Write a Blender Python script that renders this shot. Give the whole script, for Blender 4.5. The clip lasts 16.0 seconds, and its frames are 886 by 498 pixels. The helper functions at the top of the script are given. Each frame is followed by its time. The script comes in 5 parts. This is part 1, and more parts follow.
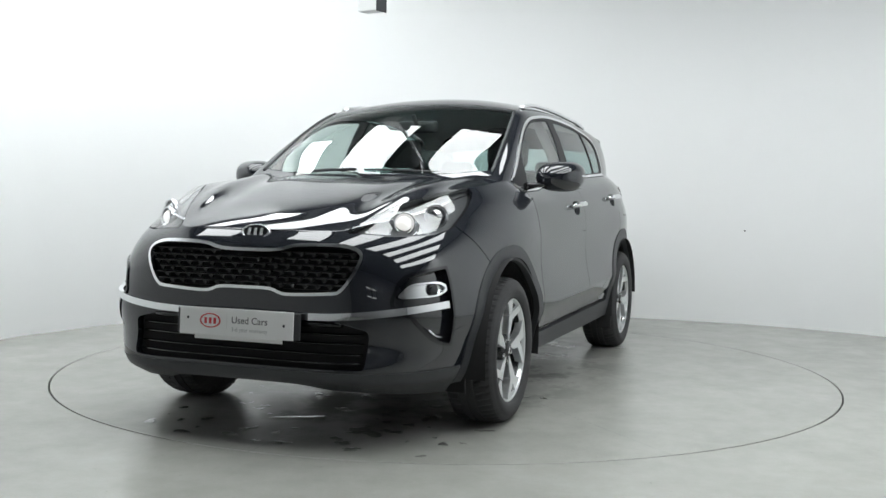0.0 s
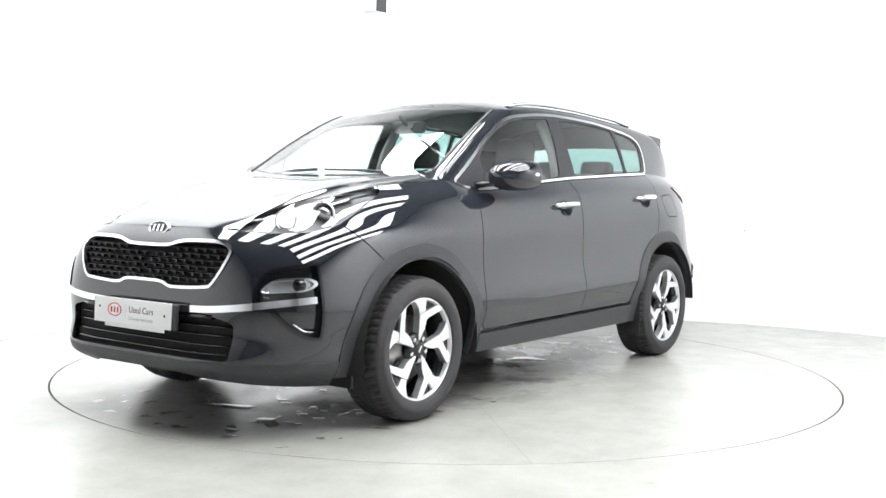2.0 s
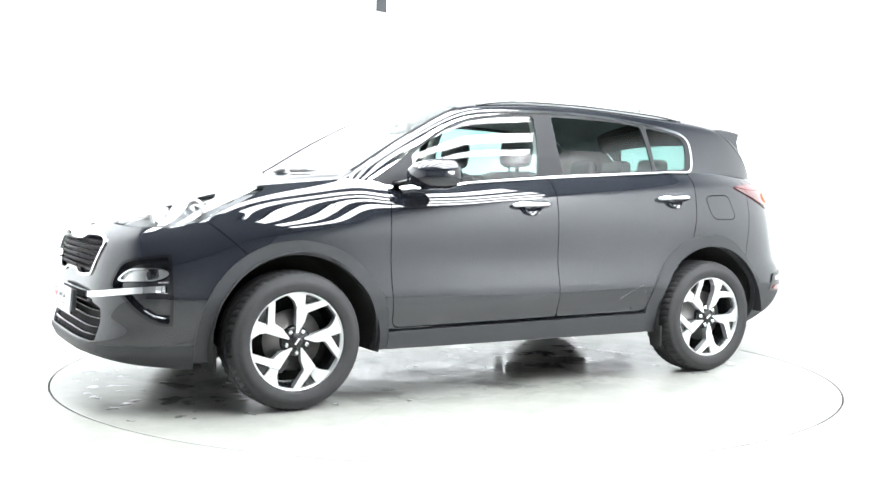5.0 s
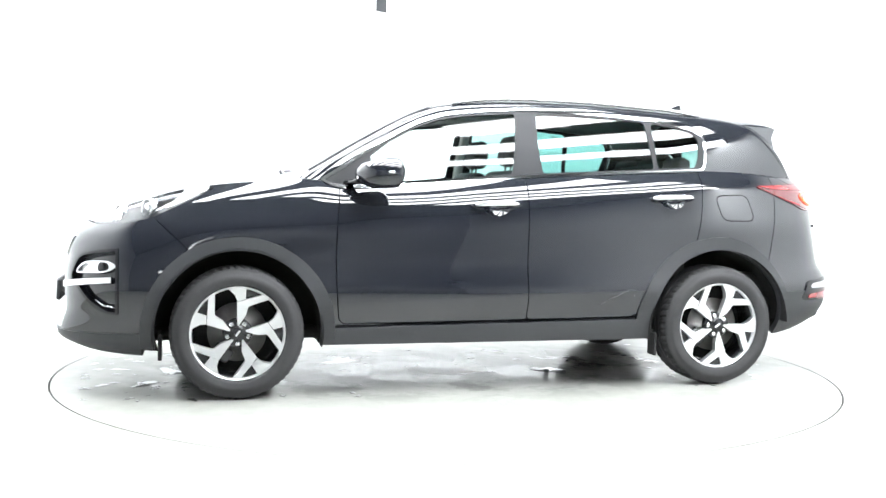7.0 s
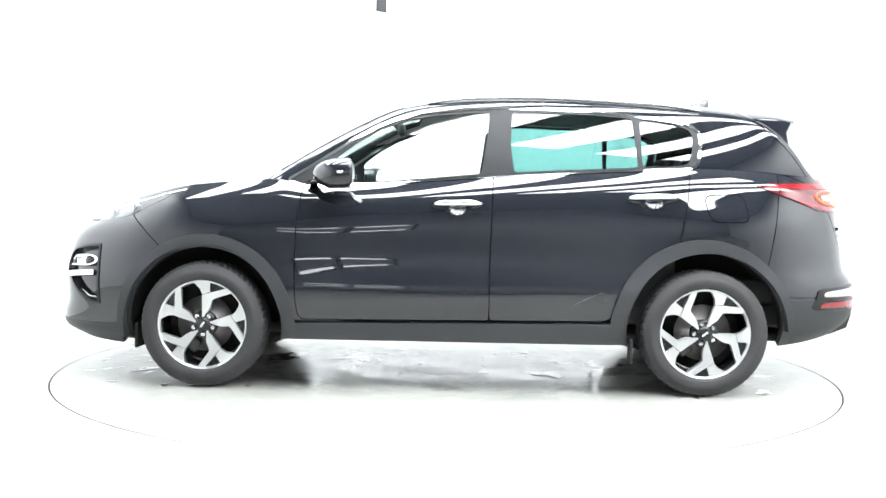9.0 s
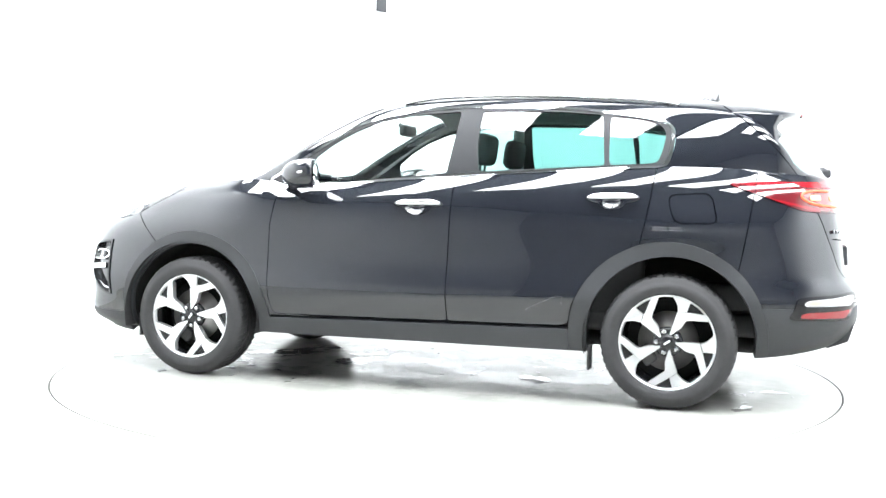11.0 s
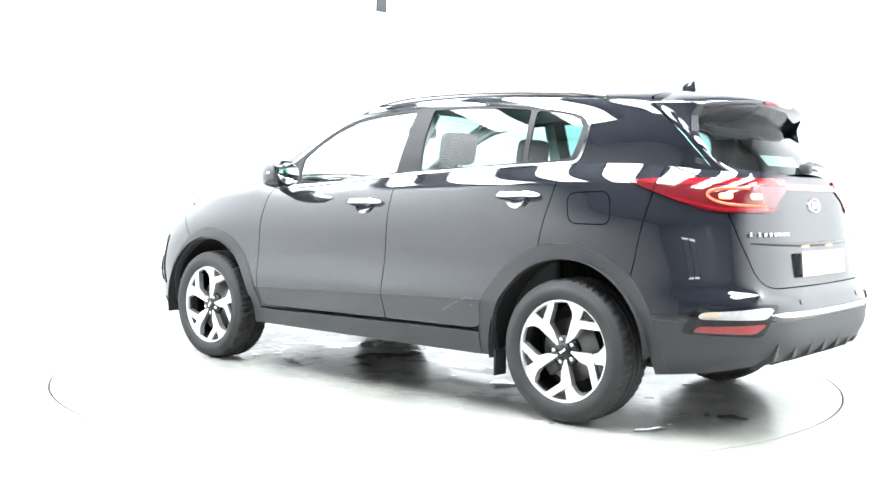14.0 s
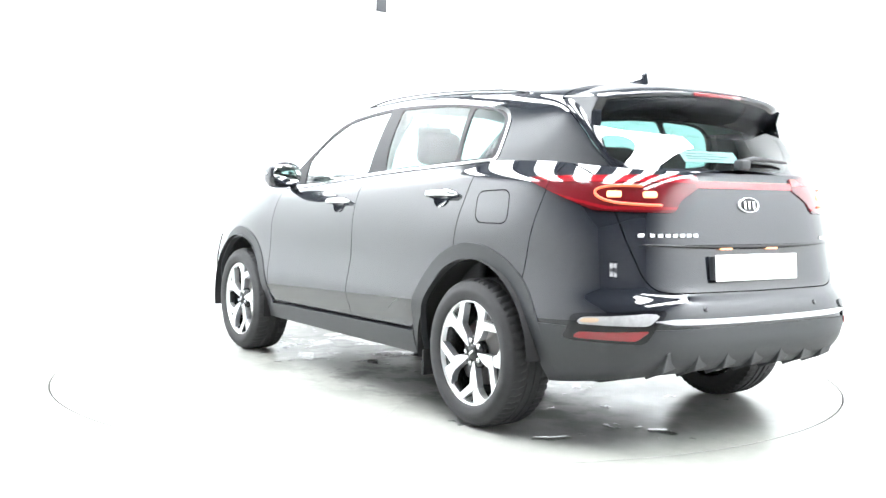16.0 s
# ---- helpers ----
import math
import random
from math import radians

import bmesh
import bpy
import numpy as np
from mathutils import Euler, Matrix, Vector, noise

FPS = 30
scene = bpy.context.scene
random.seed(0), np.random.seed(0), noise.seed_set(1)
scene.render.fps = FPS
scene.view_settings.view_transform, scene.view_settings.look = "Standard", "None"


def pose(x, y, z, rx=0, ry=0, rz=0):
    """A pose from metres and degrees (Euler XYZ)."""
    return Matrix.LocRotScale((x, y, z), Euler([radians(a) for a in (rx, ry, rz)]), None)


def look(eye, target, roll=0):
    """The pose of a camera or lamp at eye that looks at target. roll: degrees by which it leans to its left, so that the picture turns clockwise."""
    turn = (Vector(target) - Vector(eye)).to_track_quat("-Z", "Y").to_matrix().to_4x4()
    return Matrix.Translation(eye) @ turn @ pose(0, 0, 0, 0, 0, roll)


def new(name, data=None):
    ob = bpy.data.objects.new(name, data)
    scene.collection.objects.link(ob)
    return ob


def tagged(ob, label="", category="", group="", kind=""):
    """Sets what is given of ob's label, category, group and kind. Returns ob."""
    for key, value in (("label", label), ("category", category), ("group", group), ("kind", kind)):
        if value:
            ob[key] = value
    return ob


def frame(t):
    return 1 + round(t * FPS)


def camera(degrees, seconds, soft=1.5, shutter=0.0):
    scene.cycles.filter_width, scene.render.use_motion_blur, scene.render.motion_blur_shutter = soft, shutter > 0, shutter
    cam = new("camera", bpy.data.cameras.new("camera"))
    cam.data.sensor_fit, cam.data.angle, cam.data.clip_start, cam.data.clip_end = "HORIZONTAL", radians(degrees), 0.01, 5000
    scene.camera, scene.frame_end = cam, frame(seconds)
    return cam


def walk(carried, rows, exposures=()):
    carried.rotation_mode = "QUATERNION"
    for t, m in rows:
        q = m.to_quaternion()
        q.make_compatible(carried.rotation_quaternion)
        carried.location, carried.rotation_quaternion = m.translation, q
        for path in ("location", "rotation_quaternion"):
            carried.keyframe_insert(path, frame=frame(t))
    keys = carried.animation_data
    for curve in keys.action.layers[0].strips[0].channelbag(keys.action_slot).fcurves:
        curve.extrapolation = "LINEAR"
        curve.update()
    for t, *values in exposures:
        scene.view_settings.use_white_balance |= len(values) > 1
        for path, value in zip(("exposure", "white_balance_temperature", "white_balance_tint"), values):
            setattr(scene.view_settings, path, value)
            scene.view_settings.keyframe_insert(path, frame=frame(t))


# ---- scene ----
# ---- camera, world and light ----
cam = camera(46.757, 16.0, soft=1.5)
EYE = (0.0, -6.2076, 1.0460)
AIM = (-0.02734, -0.21579, 0.73341)
START, RATE = -110.51, -7.8433          # heading of the car in degrees, degrees per second
OFF = Vector((-0.0464, -0.0832, 0.0))   # the car's middle from the turntable's middle
EXPOSURES = ((0.0, -0.45, 6500, 9), (0.5, -0.40, 6560, 12), (1.0, 0.08, 6620, 14), (1.5, 0.48, 6620, 14), (2.5, 0.95, 6560, 13), (4.0, 1.21, 6460, 11), (8.0, 1.32, 6440, 11), (9.0, 1.3, 6440, 11),
             (11.5, 1.6, 6430, 11), (16.0, 1.6, 6430, 11))
walk(cam, [(0.0, look(EYE, AIM, 0.935)), (16.0, look(EYE, AIM, 0.935))], EXPOSURES)

world = bpy.data.worlds.new("studio_air")
scene.world = world
world.use_nodes = True
world.node_tree.nodes["Background"].inputs["Color"].default_value = (0.85, 0.92, 1.0, 1)
world.node_tree.nodes["Background"].inputs["Strength"].default_value = 0.02


# ---- materials ----
def material(name, color, rough=0.5, metal=0.0, coat=0.0, spec=0.5, vary=0.0, scale=8.0, bump=0.0, bump_scale=60.0, rough_vary=0.0,
             emit=None, power=0.0):
    m = bpy.data.materials.new(name)
    m.use_nodes = True
    nt = m.node_tree
    b = nt.nodes["Principled BSDF"]
    b.inputs["Base Color"].default_value = (*color, 1)
    b.inputs["Roughness"].default_value = rough
    b.inputs["Metallic"].default_value = metal
    b.inputs["Coat Weight"].default_value = coat
    b.inputs["Coat Roughness"].default_value = 0.02
    b.inputs["Specular IOR Level"].default_value = spec
    tc = nt.nodes.new("ShaderNodeTexCoord")
    if vary or rough_vary:
        n1 = nt.nodes.new("ShaderNodeTexNoise")
        n1.inputs["Scale"].default_value = scale
        n1.inputs["Detail"].default_value = 8
        n1.inputs["Roughness"].default_value = 0.65
        nt.links.new(tc.outputs["Object"], n1.inputs["Vector"])
    if vary:
        mix = nt.nodes.new("ShaderNodeMix")
        mix.data_type = "RGBA"
        mix.inputs["A"].default_value = (*[c * (1 - vary) for c in color], 1)
        mix.inputs["B"].default_value = (*[min(1, c * (1 + vary)) for c in color], 1)
        nt.links.new(n1.outputs["Fac"], mix.inputs["Factor"])
        nt.links.new(mix.outputs["Result"], b.inputs["Base Color"])
    if rough_vary:
        mr = nt.nodes.new("ShaderNodeMapRange")
        mr.inputs["From Min"].default_value, mr.inputs["From Max"].default_value = 0.3, 0.7
        mr.inputs["To Min"].default_value, mr.inputs["To Max"].default_value = rough - rough_vary, rough + rough_vary
        nt.links.new(n1.outputs["Fac"], mr.inputs["Value"])
        nt.links.new(mr.outputs["Result"], b.inputs["Roughness"])
    if bump:
        n2 = nt.nodes.new("ShaderNodeTexNoise")
        n2.inputs["Scale"].default_value = bump_scale
        n2.inputs["Detail"].default_value = 4
        nt.links.new(tc.outputs["Object"], n2.inputs["Vector"])
        bp = nt.nodes.new("ShaderNodeBump")
        bp.inputs["Strength"].default_value = bump
        bp.inputs["Distance"].default_value = 0.004
        nt.links.new(n2.outputs["Fac"], bp.inputs["Height"])
        nt.links.new(bp.outputs["Normal"], b.inputs["Normal"])
    if emit:
        b.inputs["Emission Color"].default_value = (*emit, 1)
        b.inputs["Emission Strength"].default_value = power
    return m


def glass(name, tint, rough=0.0, ior=1.5):
    """Thin pane: tinted clear glass with a mirror coat by the angle."""
    m = bpy.data.materials.new(name)
    m.use_nodes = True
    nt = m.node_tree
    nt.nodes.remove(nt.nodes["Principled BSDF"])
    out = nt.nodes["Material Output"]
    tr = nt.nodes.new("ShaderNodeBsdfTransparent")
    tr.inputs["Color"].default_value = (*tint, 1)
    gl = nt.nodes.new("ShaderNodeBsdfGlossy")
    gl.inputs["Roughness"].default_value = rough
    lw = nt.nodes.new("ShaderNodeLayerWeight")
    lw.inputs["Blend"].default_value = 0.5
    po = nt.nodes.new("ShaderNodeMath")
    po.operation = "POWER"
    po.inputs[1].default_value = 4.0
    nt.links.new(lw.outputs["Facing"], po.inputs[0])
    fr = nt.nodes.new("ShaderNodeMapRange")
    fr.inputs["To Min"].default_value = 2 * ((ior - 1) / (ior + 1)) ** 2
    nt.links.new(po.outputs[0], fr.inputs["Value"])
    mx = nt.nodes.new("ShaderNodeMixShader")
    nt.links.new(fr.outputs["Result"], mx.inputs["Fac"])
    nt.links.new(tr.outputs["BSDF"], mx.inputs[1])
    nt.links.new(gl.outputs["BSDF"], mx.inputs[2])
    nt.links.new(mx.outputs["Shader"], out.inputs["Surface"])
    return m


PAINT = material("black_paint", (0.0115, 0.0135, 0.019), 0.7, 0.0, 1.0, 0.02)
PAINT.node_tree.nodes["Principled BSDF"].inputs["Coat Roughness"].default_value = 0.025
PAINT.node_tree.nodes["Principled BSDF"].inputs["Coat IOR"].default_value = 1.75
CLAD = material("black_plastic", (0.038, 0.040, 0.044), 0.5, vary=0.12, scale=40, bump=0.15, bump_scale=900)
GLOSSBLACK = material("gloss_black_plastic", (0.006, 0.006, 0.008), 0.08)
# Near-black, stands in for the shade behind panel gaps, grille and intake.
DARK = material("dark_void", (0.012, 0.012, 0.013), 0.9)
CHROME = material("chrome", (0.86, 0.87, 0.88), 0.06, 1.0)
SATIN = material("satin_metal", (0.78, 0.79, 0.8), 0.22, 1.0)
RUBBER = material("tyre_rubber", (0.036, 0.036, 0.038), 0.75, vary=0.25, scale=30, bump=0.1, bump_scale=300)
ALLOY = material("machined_alloy", (0.83, 0.84, 0.85), 0.28, 0.85)
IRON = material("dull_iron", (0.06, 0.06, 0.062), 0.5, 0.3)
ALLOYDARK = material("dark_alloy", (0.012, 0.012, 0.014), 0.25)
STEEL = material("brake_steel", (0.35, 0.34, 0.33), 0.45, 1.0, vary=0.2, scale=20)
SCREEN = glass("windscreen_glass", (0.80, 0.90, 0.87))
PANE = glass("rear_side_glass", (0.37, 0.60, 0.57))
BACKGLASS = glass("rear_window_glass", (0.52, 0.68, 0.66), ior=1.75)
PANE_F = glass("front_side_glass", (0.86, 0.93, 0.91))
LENS = glass("clear_lens", (0.92, 0.93, 0.94))
SEATCLOTH = material("grey_seat_cloth", (0.045, 0.047, 0.05), 0.9)
TRIM = material("interior_plastic", (0.03, 0.031, 0.033), 0.6, vary=0.1, scale=30)
HEADLINER = material("grey_headliner", (0.42, 0.42, 0.41), 0.9, vary=0.05, scale=50)
PLATE = material("white_plate", (0.80, 0.80, 0.80), 0.35, vary=0.03, scale=10)
INK = material("dark_grey_ink", (0.05, 0.05, 0.06), 0.5)
PALEINK = material("pale_grey_ink", (0.42, 0.42, 0.43), 0.5)
RED = material("red_badge", (0.55, 0.02, 0.03), 0.35)
# Grey stands in for the white wall being more dimly lit behind the camera.
SOUTH = material("dimmed_wall_grey", (0.42, 0.427, 0.44), 0.7, vary=0.05, scale=0.8)
WALL = material("white_wall_paint", (0.84, 0.85, 0.85), 0.6, vary=0.025, scale=0.8, bump=0.05, bump_scale=60)
GLOWPANE = material("glowing_pane", (0.8, 0.8, 0.8), 0.5, emit=(0.95, 0.98, 1.0), power=3.0)
CEIL = material("dark_ceiling_paint", (0.20, 0.21, 0.21), 0.8, vary=0.1, scale=1.2)
LIT = material("lit_diffuser", (0.9, 0.9, 0.9), 0.5, emit=(0.95, 0.985, 1.0), power=9.5)


# ---- small tools ----
def part(name, bm, mat, parent, label="", smooth=True):
    me = bpy.data.meshes.new(name)
    bm.to_mesh(me)
    bm.free()
    return finish(name, me, mat, parent, label, smooth)


def finish(name, me, mat, parent, label="", smooth=True):
    me.materials.append(mat)
    if smooth:
        me.polygons.foreach_set("use_smooth", [True] * len(me.polygons))
    ob = new(name, me)
    if parent:
        ob.parent = parent
    if label:
        tagged(ob, label=label)
    return ob


def box(bm, lo, hi, bevel=0.0, seg=2, m=None):
    """A box between two corners, with rounded edges."""
    vs = bmesh.ops.create_cube(bm, size=1.0)["verts"]
    for v in vs:
        v.co = Vector([l + (c + 0.5) * (h - l) for l, h, c in zip(lo, hi, v.co)])
    if bevel:
        es = list({e for v in vs for e in v.link_edges})
        r = bmesh.ops.bevel(bm, geom=es, offset=bevel, segments=seg, affect="EDGES", profile=0.5)
        vs = list({v for f in r["faces"] for v in f.verts} | {v for v in vs if v.is_valid})
    if m is not None:
        bmesh.ops.transform(bm, matrix=m, verts=vs)
    return vs


def lathe(bm, prof, seg, m=Matrix(), close=False):
    """Turns a profile of (radius, height) about z."""
    rings = []
    for r, h in prof:
        rings.append([bm.verts.new(m @ Vector((r * math.cos(2 * math.pi * k / seg), r * math.sin(2 * math.pi * k / seg), h))) for k in range(seg)])
    for a, b in zip(rings, rings[1:] + ([rings[0]] if close else [])):
        for k in range(seg):
            bm.faces.new((a[k], a[(k + 1) % seg], b[(k + 1) % seg], b[k]))
    return rings


def tube(bm, pts, r, seg=8, flat=1.0, ends=True):
    """A round bar along points; flat scales it upright."""
    rings = []
    pts = [Vector(p) for p in pts]
    for i, p in enumerate(pts):
        d = (pts[min(i + 1, len(pts) - 1)] - pts[max(i - 1, 0)]).normalized()
        side = d.cross(Vector((0, 0, 1)))
        side = side.normalized() if side.length > 1e-4 else Vector((0, 1, 0))
        up = side.cross(d)
        rr = r[i] if isinstance(r, (list, tuple)) else r
        rings.append([bm.verts.new(p + side * rr * math.cos(2 * math.pi * k / seg) + up * rr * flat * math.sin(2 * math.pi * k / seg)) for k in range(seg)])
    for a, b in zip(rings, rings[1:]):
        for k in range(seg):
            bm.faces.new((a[k], b[k], b[(k + 1) % seg], a[(k + 1) % seg]))
    if ends:
        bm.faces.new(rings[0])
        bm.faces.new(rings[-1][::-1])
    return rings


def curve(pts):
    """A smooth monotone curve through (x, y) pairs, as a function."""
    pts = sorted(pts)
    X, Y = np.array([p[0] for p in pts], float), np.array([p[1] for p in pts], float)
    h, d = np.diff(X), np.diff(Y) / np.diff(X)
    m = np.zeros(len(X))
    m[0], m[-1] = d[0], d[-1]
    for i in range(1, len(X) - 1):
        if d[i - 1] * d[i] > 0:
            w1, w2 = 2 * h[i] + h[i - 1], h[i] + 2 * h[i - 1]
            m[i] = (w1 + w2) / (w1 / d[i - 1] + w2 / d[i])

    def at(x):
        x = np.clip(x, X[0], X[-1])
        i = np.clip(np.searchsorted(X, x) - 1, 0, len(h) - 1)
        t = (x - X[i]) / h[i]
        return ((1 + 2 * t) * (1 - t) ** 2 * Y[i] + t * (1 - t) ** 2 * h[i] * m[i] + t * t * (3 - 2 * t) * Y[i + 1] + t * t * (t - 1) * h[i] * m[i + 1])
    return at


def spline(pts):
    """A natural cubic curve through (x, y) pairs, as a function."""
    pts = sorted(pts)
    X, Y = np.array([p[0] for p in pts], float), np.array([p[1] for p in pts], float)
    n, h = len(X), np.diff(X)
    A, r = np.eye(n), np.zeros(n)
    for i in range(1, n - 1):
        A[i, i - 1], A[i, i], A[i, i + 1] = h[i - 1], 2 * (h[i - 1] + h[i]), h[i]
        r[i] = 6 * ((Y[i + 1] - Y[i]) / h[i] - (Y[i] - Y[i - 1]) / h[i - 1])
    M = np.linalg.solve(A, r)

    def at(x):
        x = np.clip(x, X[0], X[-1])
        i = np.clip(np.searchsorted(X, x) - 1, 0, n - 2)
        u, v = X[i + 1] - x, x - X[i]
        return (M[i] * u ** 3 + M[i + 1] * v ** 3) / (6 * h[i]) + (Y[i] / h[i] - M[i] * h[i] / 6) * u + (Y[i + 1] / h[i] - M[i + 1] * h[i] / 6) * v
    return at


def loop(pts, n=6):
    """A closed smooth outline through points."""
    P = [np.array(p, float) for p in pts]
    out = []
    for i in range(len(P)):
        a, b, c, d = P[i - 1], P[i], P[(i + 1) % len(P)], P[(i + 2) % len(P)]
        for k in range(n):
            t = k / n
            out.append(0.5 * (2 * b + (c - a) * t + (2 * a - 5 * b + 4 * c - d) * t * t + (3 * b - a - 3 * c + d) * t ** 3))
    return np.array(out)


def rounded(pts, r=0.02, n=5):
    """A closed outline with rounded corners."""
    P = [np.array(p, float) for p in pts]
    out = []
    for i in range(len(P)):
        a, b, c = P[i - 1], P[i], P[(i + 1) % len(P)]
        ra = min(r, np.linalg.norm(a - b) * 0.45, np.linalg.norm(c - b) * 0.45)
        s, e = b + (a - b) / np.linalg.norm(a - b) * ra, b + (c - b) / np.linalg.norm(c - b) * ra
        for k in range(n + 1):
            t = k / n
            out.append((1 - t) ** 2 * s + 2 * t * (1 - t) * b + t * t * e)
    return np.array(out)


def sdf(P, poly):
    """Signed distance of points to a closed outline, below zero inside."""
    P, A = np.asarray(P, float), np.asarray(poly, float)
    B = np.roll(A, -1, 0)
    best, inside = np.full(len(P), 1e9), np.zeros(len(P), bool)
    for a, b in zip(A, B):
        e, w = b - a, P - a
        t = np.clip((w @ e) / max(e @ e, 1e-12), 0, 1)
        q = w - t[:, None] * e
        best = np.minimum(best, (q * q).sum(1))
        c = (a[1] <= P[:, 1]) != (b[1] <= P[:, 1])
        if c.any():
            xx = a[0] + (P[:, 1] - a[1]) * e[0] / (e[1] if abs(e[1]) > 1e-12 else 1e-12)
            inside ^= c & (P[:, 0] < xx)
    return np.where(inside, -1, 1) * np.sqrt(best)


class Skin:
    """A surface of points, normals and faces that can be cut by fields."""

    def __init__(self, V, N, F):
        self.V, self.N, self.F = V, N, F

    def cut(self, g):
        """Keeps where g, a value for each point, is below zero."""
        g = np.asarray(g, float)
        ins = g < 0
        V, N, cache, F = list(self.V), list(self.N), {}, []
        for f in self.F:
            k = sum(ins[i] for i in f)
            if k == 0:
                continue
            if k == len(f):
                F.append(f)
                continue
            o = []
            for a, b in zip(f, f[1:] + f[:1]):
                if ins[a]:
                    o.append(a)
                if ins[a] != ins[b]:
                    key = (min(a, b), max(a, b))
                    if key not in cache:
                        t = g[key[0]] / (g[key[0]] - g[key[1]])
                        cache[key] = len(V)
                        V.append(self.V[key[0]] * (1 - t) + self.V[key[1]] * t)
                        N.append(self.N[key[0]] * (1 - t) + self.N[key[1]] * t)
                    o.append(cache[key])
            if len(o) > 2:
                F.append(tuple(o))
        used = sorted({i for f in F for i in f})
        back = {i: k for k, i in enumerate(used)}
        if not used:
            return Skin(np.zeros((0, 3)), np.zeros((0, 3)), [])
        n = np.array([N[i] for i in used])
        n /= np.maximum(np.linalg.norm(n, axis=1, keepdims=True), 1e-9)
        return Skin(np.array([V[i] for i in used]), n, [tuple(back[i] for i in f) for f in F])

    def keep(self, axes, poly, inset=0.0):
        return self.cut(sdf(self.V[:, axes], poly) + inset)

    def drop(self, axes, poly, inset=0.0):
        return self.cut(-sdf(self.V[:, axes], poly) + inset)

    def shift(self, d):
        return Skin(self.V + self.N * d, self.N, self.F)

    def largest(self):
        """The largest connected piece alone."""
        root = list(range(len(self.V)))

        def find(i):
            while root[i] != i:
                root[i] = root[root[i]]
                i = root[i]
            return i
        for f in self.F:
            for i in f[1:]:
                root[find(i)] = find(f[0])
        count = {}
        for f in self.F:
            count[find(f[0])] = count.get(find(f[0]), 0) + 1
        best = max(count, key=count.get)
        return self.cut([-1.0 if find(i) == best else 1.0 for i in range(len(self.V))])

    def mirror(self):
        s = np.array([1, -1, 1])
        return Skin(self.V * s, self.N * s, [f[::-1] for f in self.F])

    def join(self, o):
        k = len(self.V)
        return Skin(np.vstack((self.V, o.V)), np.vstack((self.N, o.N)), self.F + [tuple(i + k for i in f) for f in o.F])

    def build(self, name, mat, parent, label="", depth=0.018):
        """One mesh, its rim folded inwards by depth."""
        V, N, F = list(self.V), list(self.N), list(self.F)
        edges = {}
        for f in F:
            for a, b in zip(f, f[1:] + f[:1]):
                edges[(a, b)] = 1
        dup = {}

        def d(i, k):
            if (i, k) not in dup:
                dup[(i, k)] = len(V)
                V.append(self.V[i] - self.N[i] * depth * k)
                N.append(self.N[i])
            return dup[(i, k)]
        rim = []
        if depth:
            for a, b in edges:
                if (b, a) not in edges:
                    if abs(self.V[a][1]) < 1e-6 and abs(self.V[b][1]) < 1e-6:
                        continue
                    rim.append((d(b, 0), d(a, 0), d(a, 1), d(b, 1)))
        me = bpy.data.meshes.new(name)
        me.from_pydata([tuple(v) for v in V], [], F + rim)
        ob = finish(name, me, mat, parent, label)
        if rim:
            me.polygons.foreach_set("use_smooth", [True] * len(F) + [False] * len(rim))
        nr = [tuple(n) for n in N]
        loops = []
        for p in me.polygons:
            if p.index < len(F):
                loops += [nr[i] for i in p.vertices]
            else:
                loops += [tuple(p.normal)] * len(p.vertices)
        me.normals_split_custom_set(loops)
        return ob


def grid_skin(G):
    """A skin from a grid of points (rows, columns, 3)."""
    R, C, _ = G.shape
    du = np.gradient(G, axis=1)
    dv = np.gradient(G, axis=0)
    N = np.cross(du, dv)
    L = np.linalg.norm(N, axis=2, keepdims=True)
    N = N / np.maximum(L, 1e-9)
    N[np.abs(G[:, :, 1]) < 1e-6, 1] = 0
    F = [(r * C + c, r * C + c + 1, (r + 1) * C + c + 1, (r + 1) * C + c) for r in range(R - 1) for c in range(C - 1)]
    return Skin(G.reshape(-1, 3), N.reshape(-1, 3), F)


# ---- the studio ----
def wall_line():
    """The plan of the rounded studio wall, from behind the camera round the back and to it again."""
    pts = [(-4.6, -9.5), (-4.4, -7.0), (-4.1, -4.5), (-3.75, -2.5), (-3.45, -0.7), (-3.09, 0.8), (-2.87, 1.28), (-2.57, 1.76), (-1.9, 2.4), (-0.9, 2.82),
           (0.4, 2.95), (1.61, 2.76), (2.23, 2.55), (2.66, 2.36), (3.04, 2.1), (3.43, 1.75), (4.1, 0.8), (4.6, -0.8), (4.9, -3.0), (5.1, -6.0), (5.2, -9.5)]
    out = []
    P = [np.array(p) for p in pts]
    P = [2 * P[0] - P[1]] + P + [2 * P[-1] - P[-2]]
    for i in range(1, len(P) - 2):
        a, b, c, d = P[i - 1], P[i], P[i + 1], P[i + 2]
        for k in range(8):
            t = k / 8
            out.append(0.5 * (2 * b + (c - a) * t + (2 * a - 5 * b + 4 * c - d) * t * t + (3 * b - a - 3 * c + d) * t ** 3))
    out.append(P[-2])
    return out


CEIL_Z = 4.15


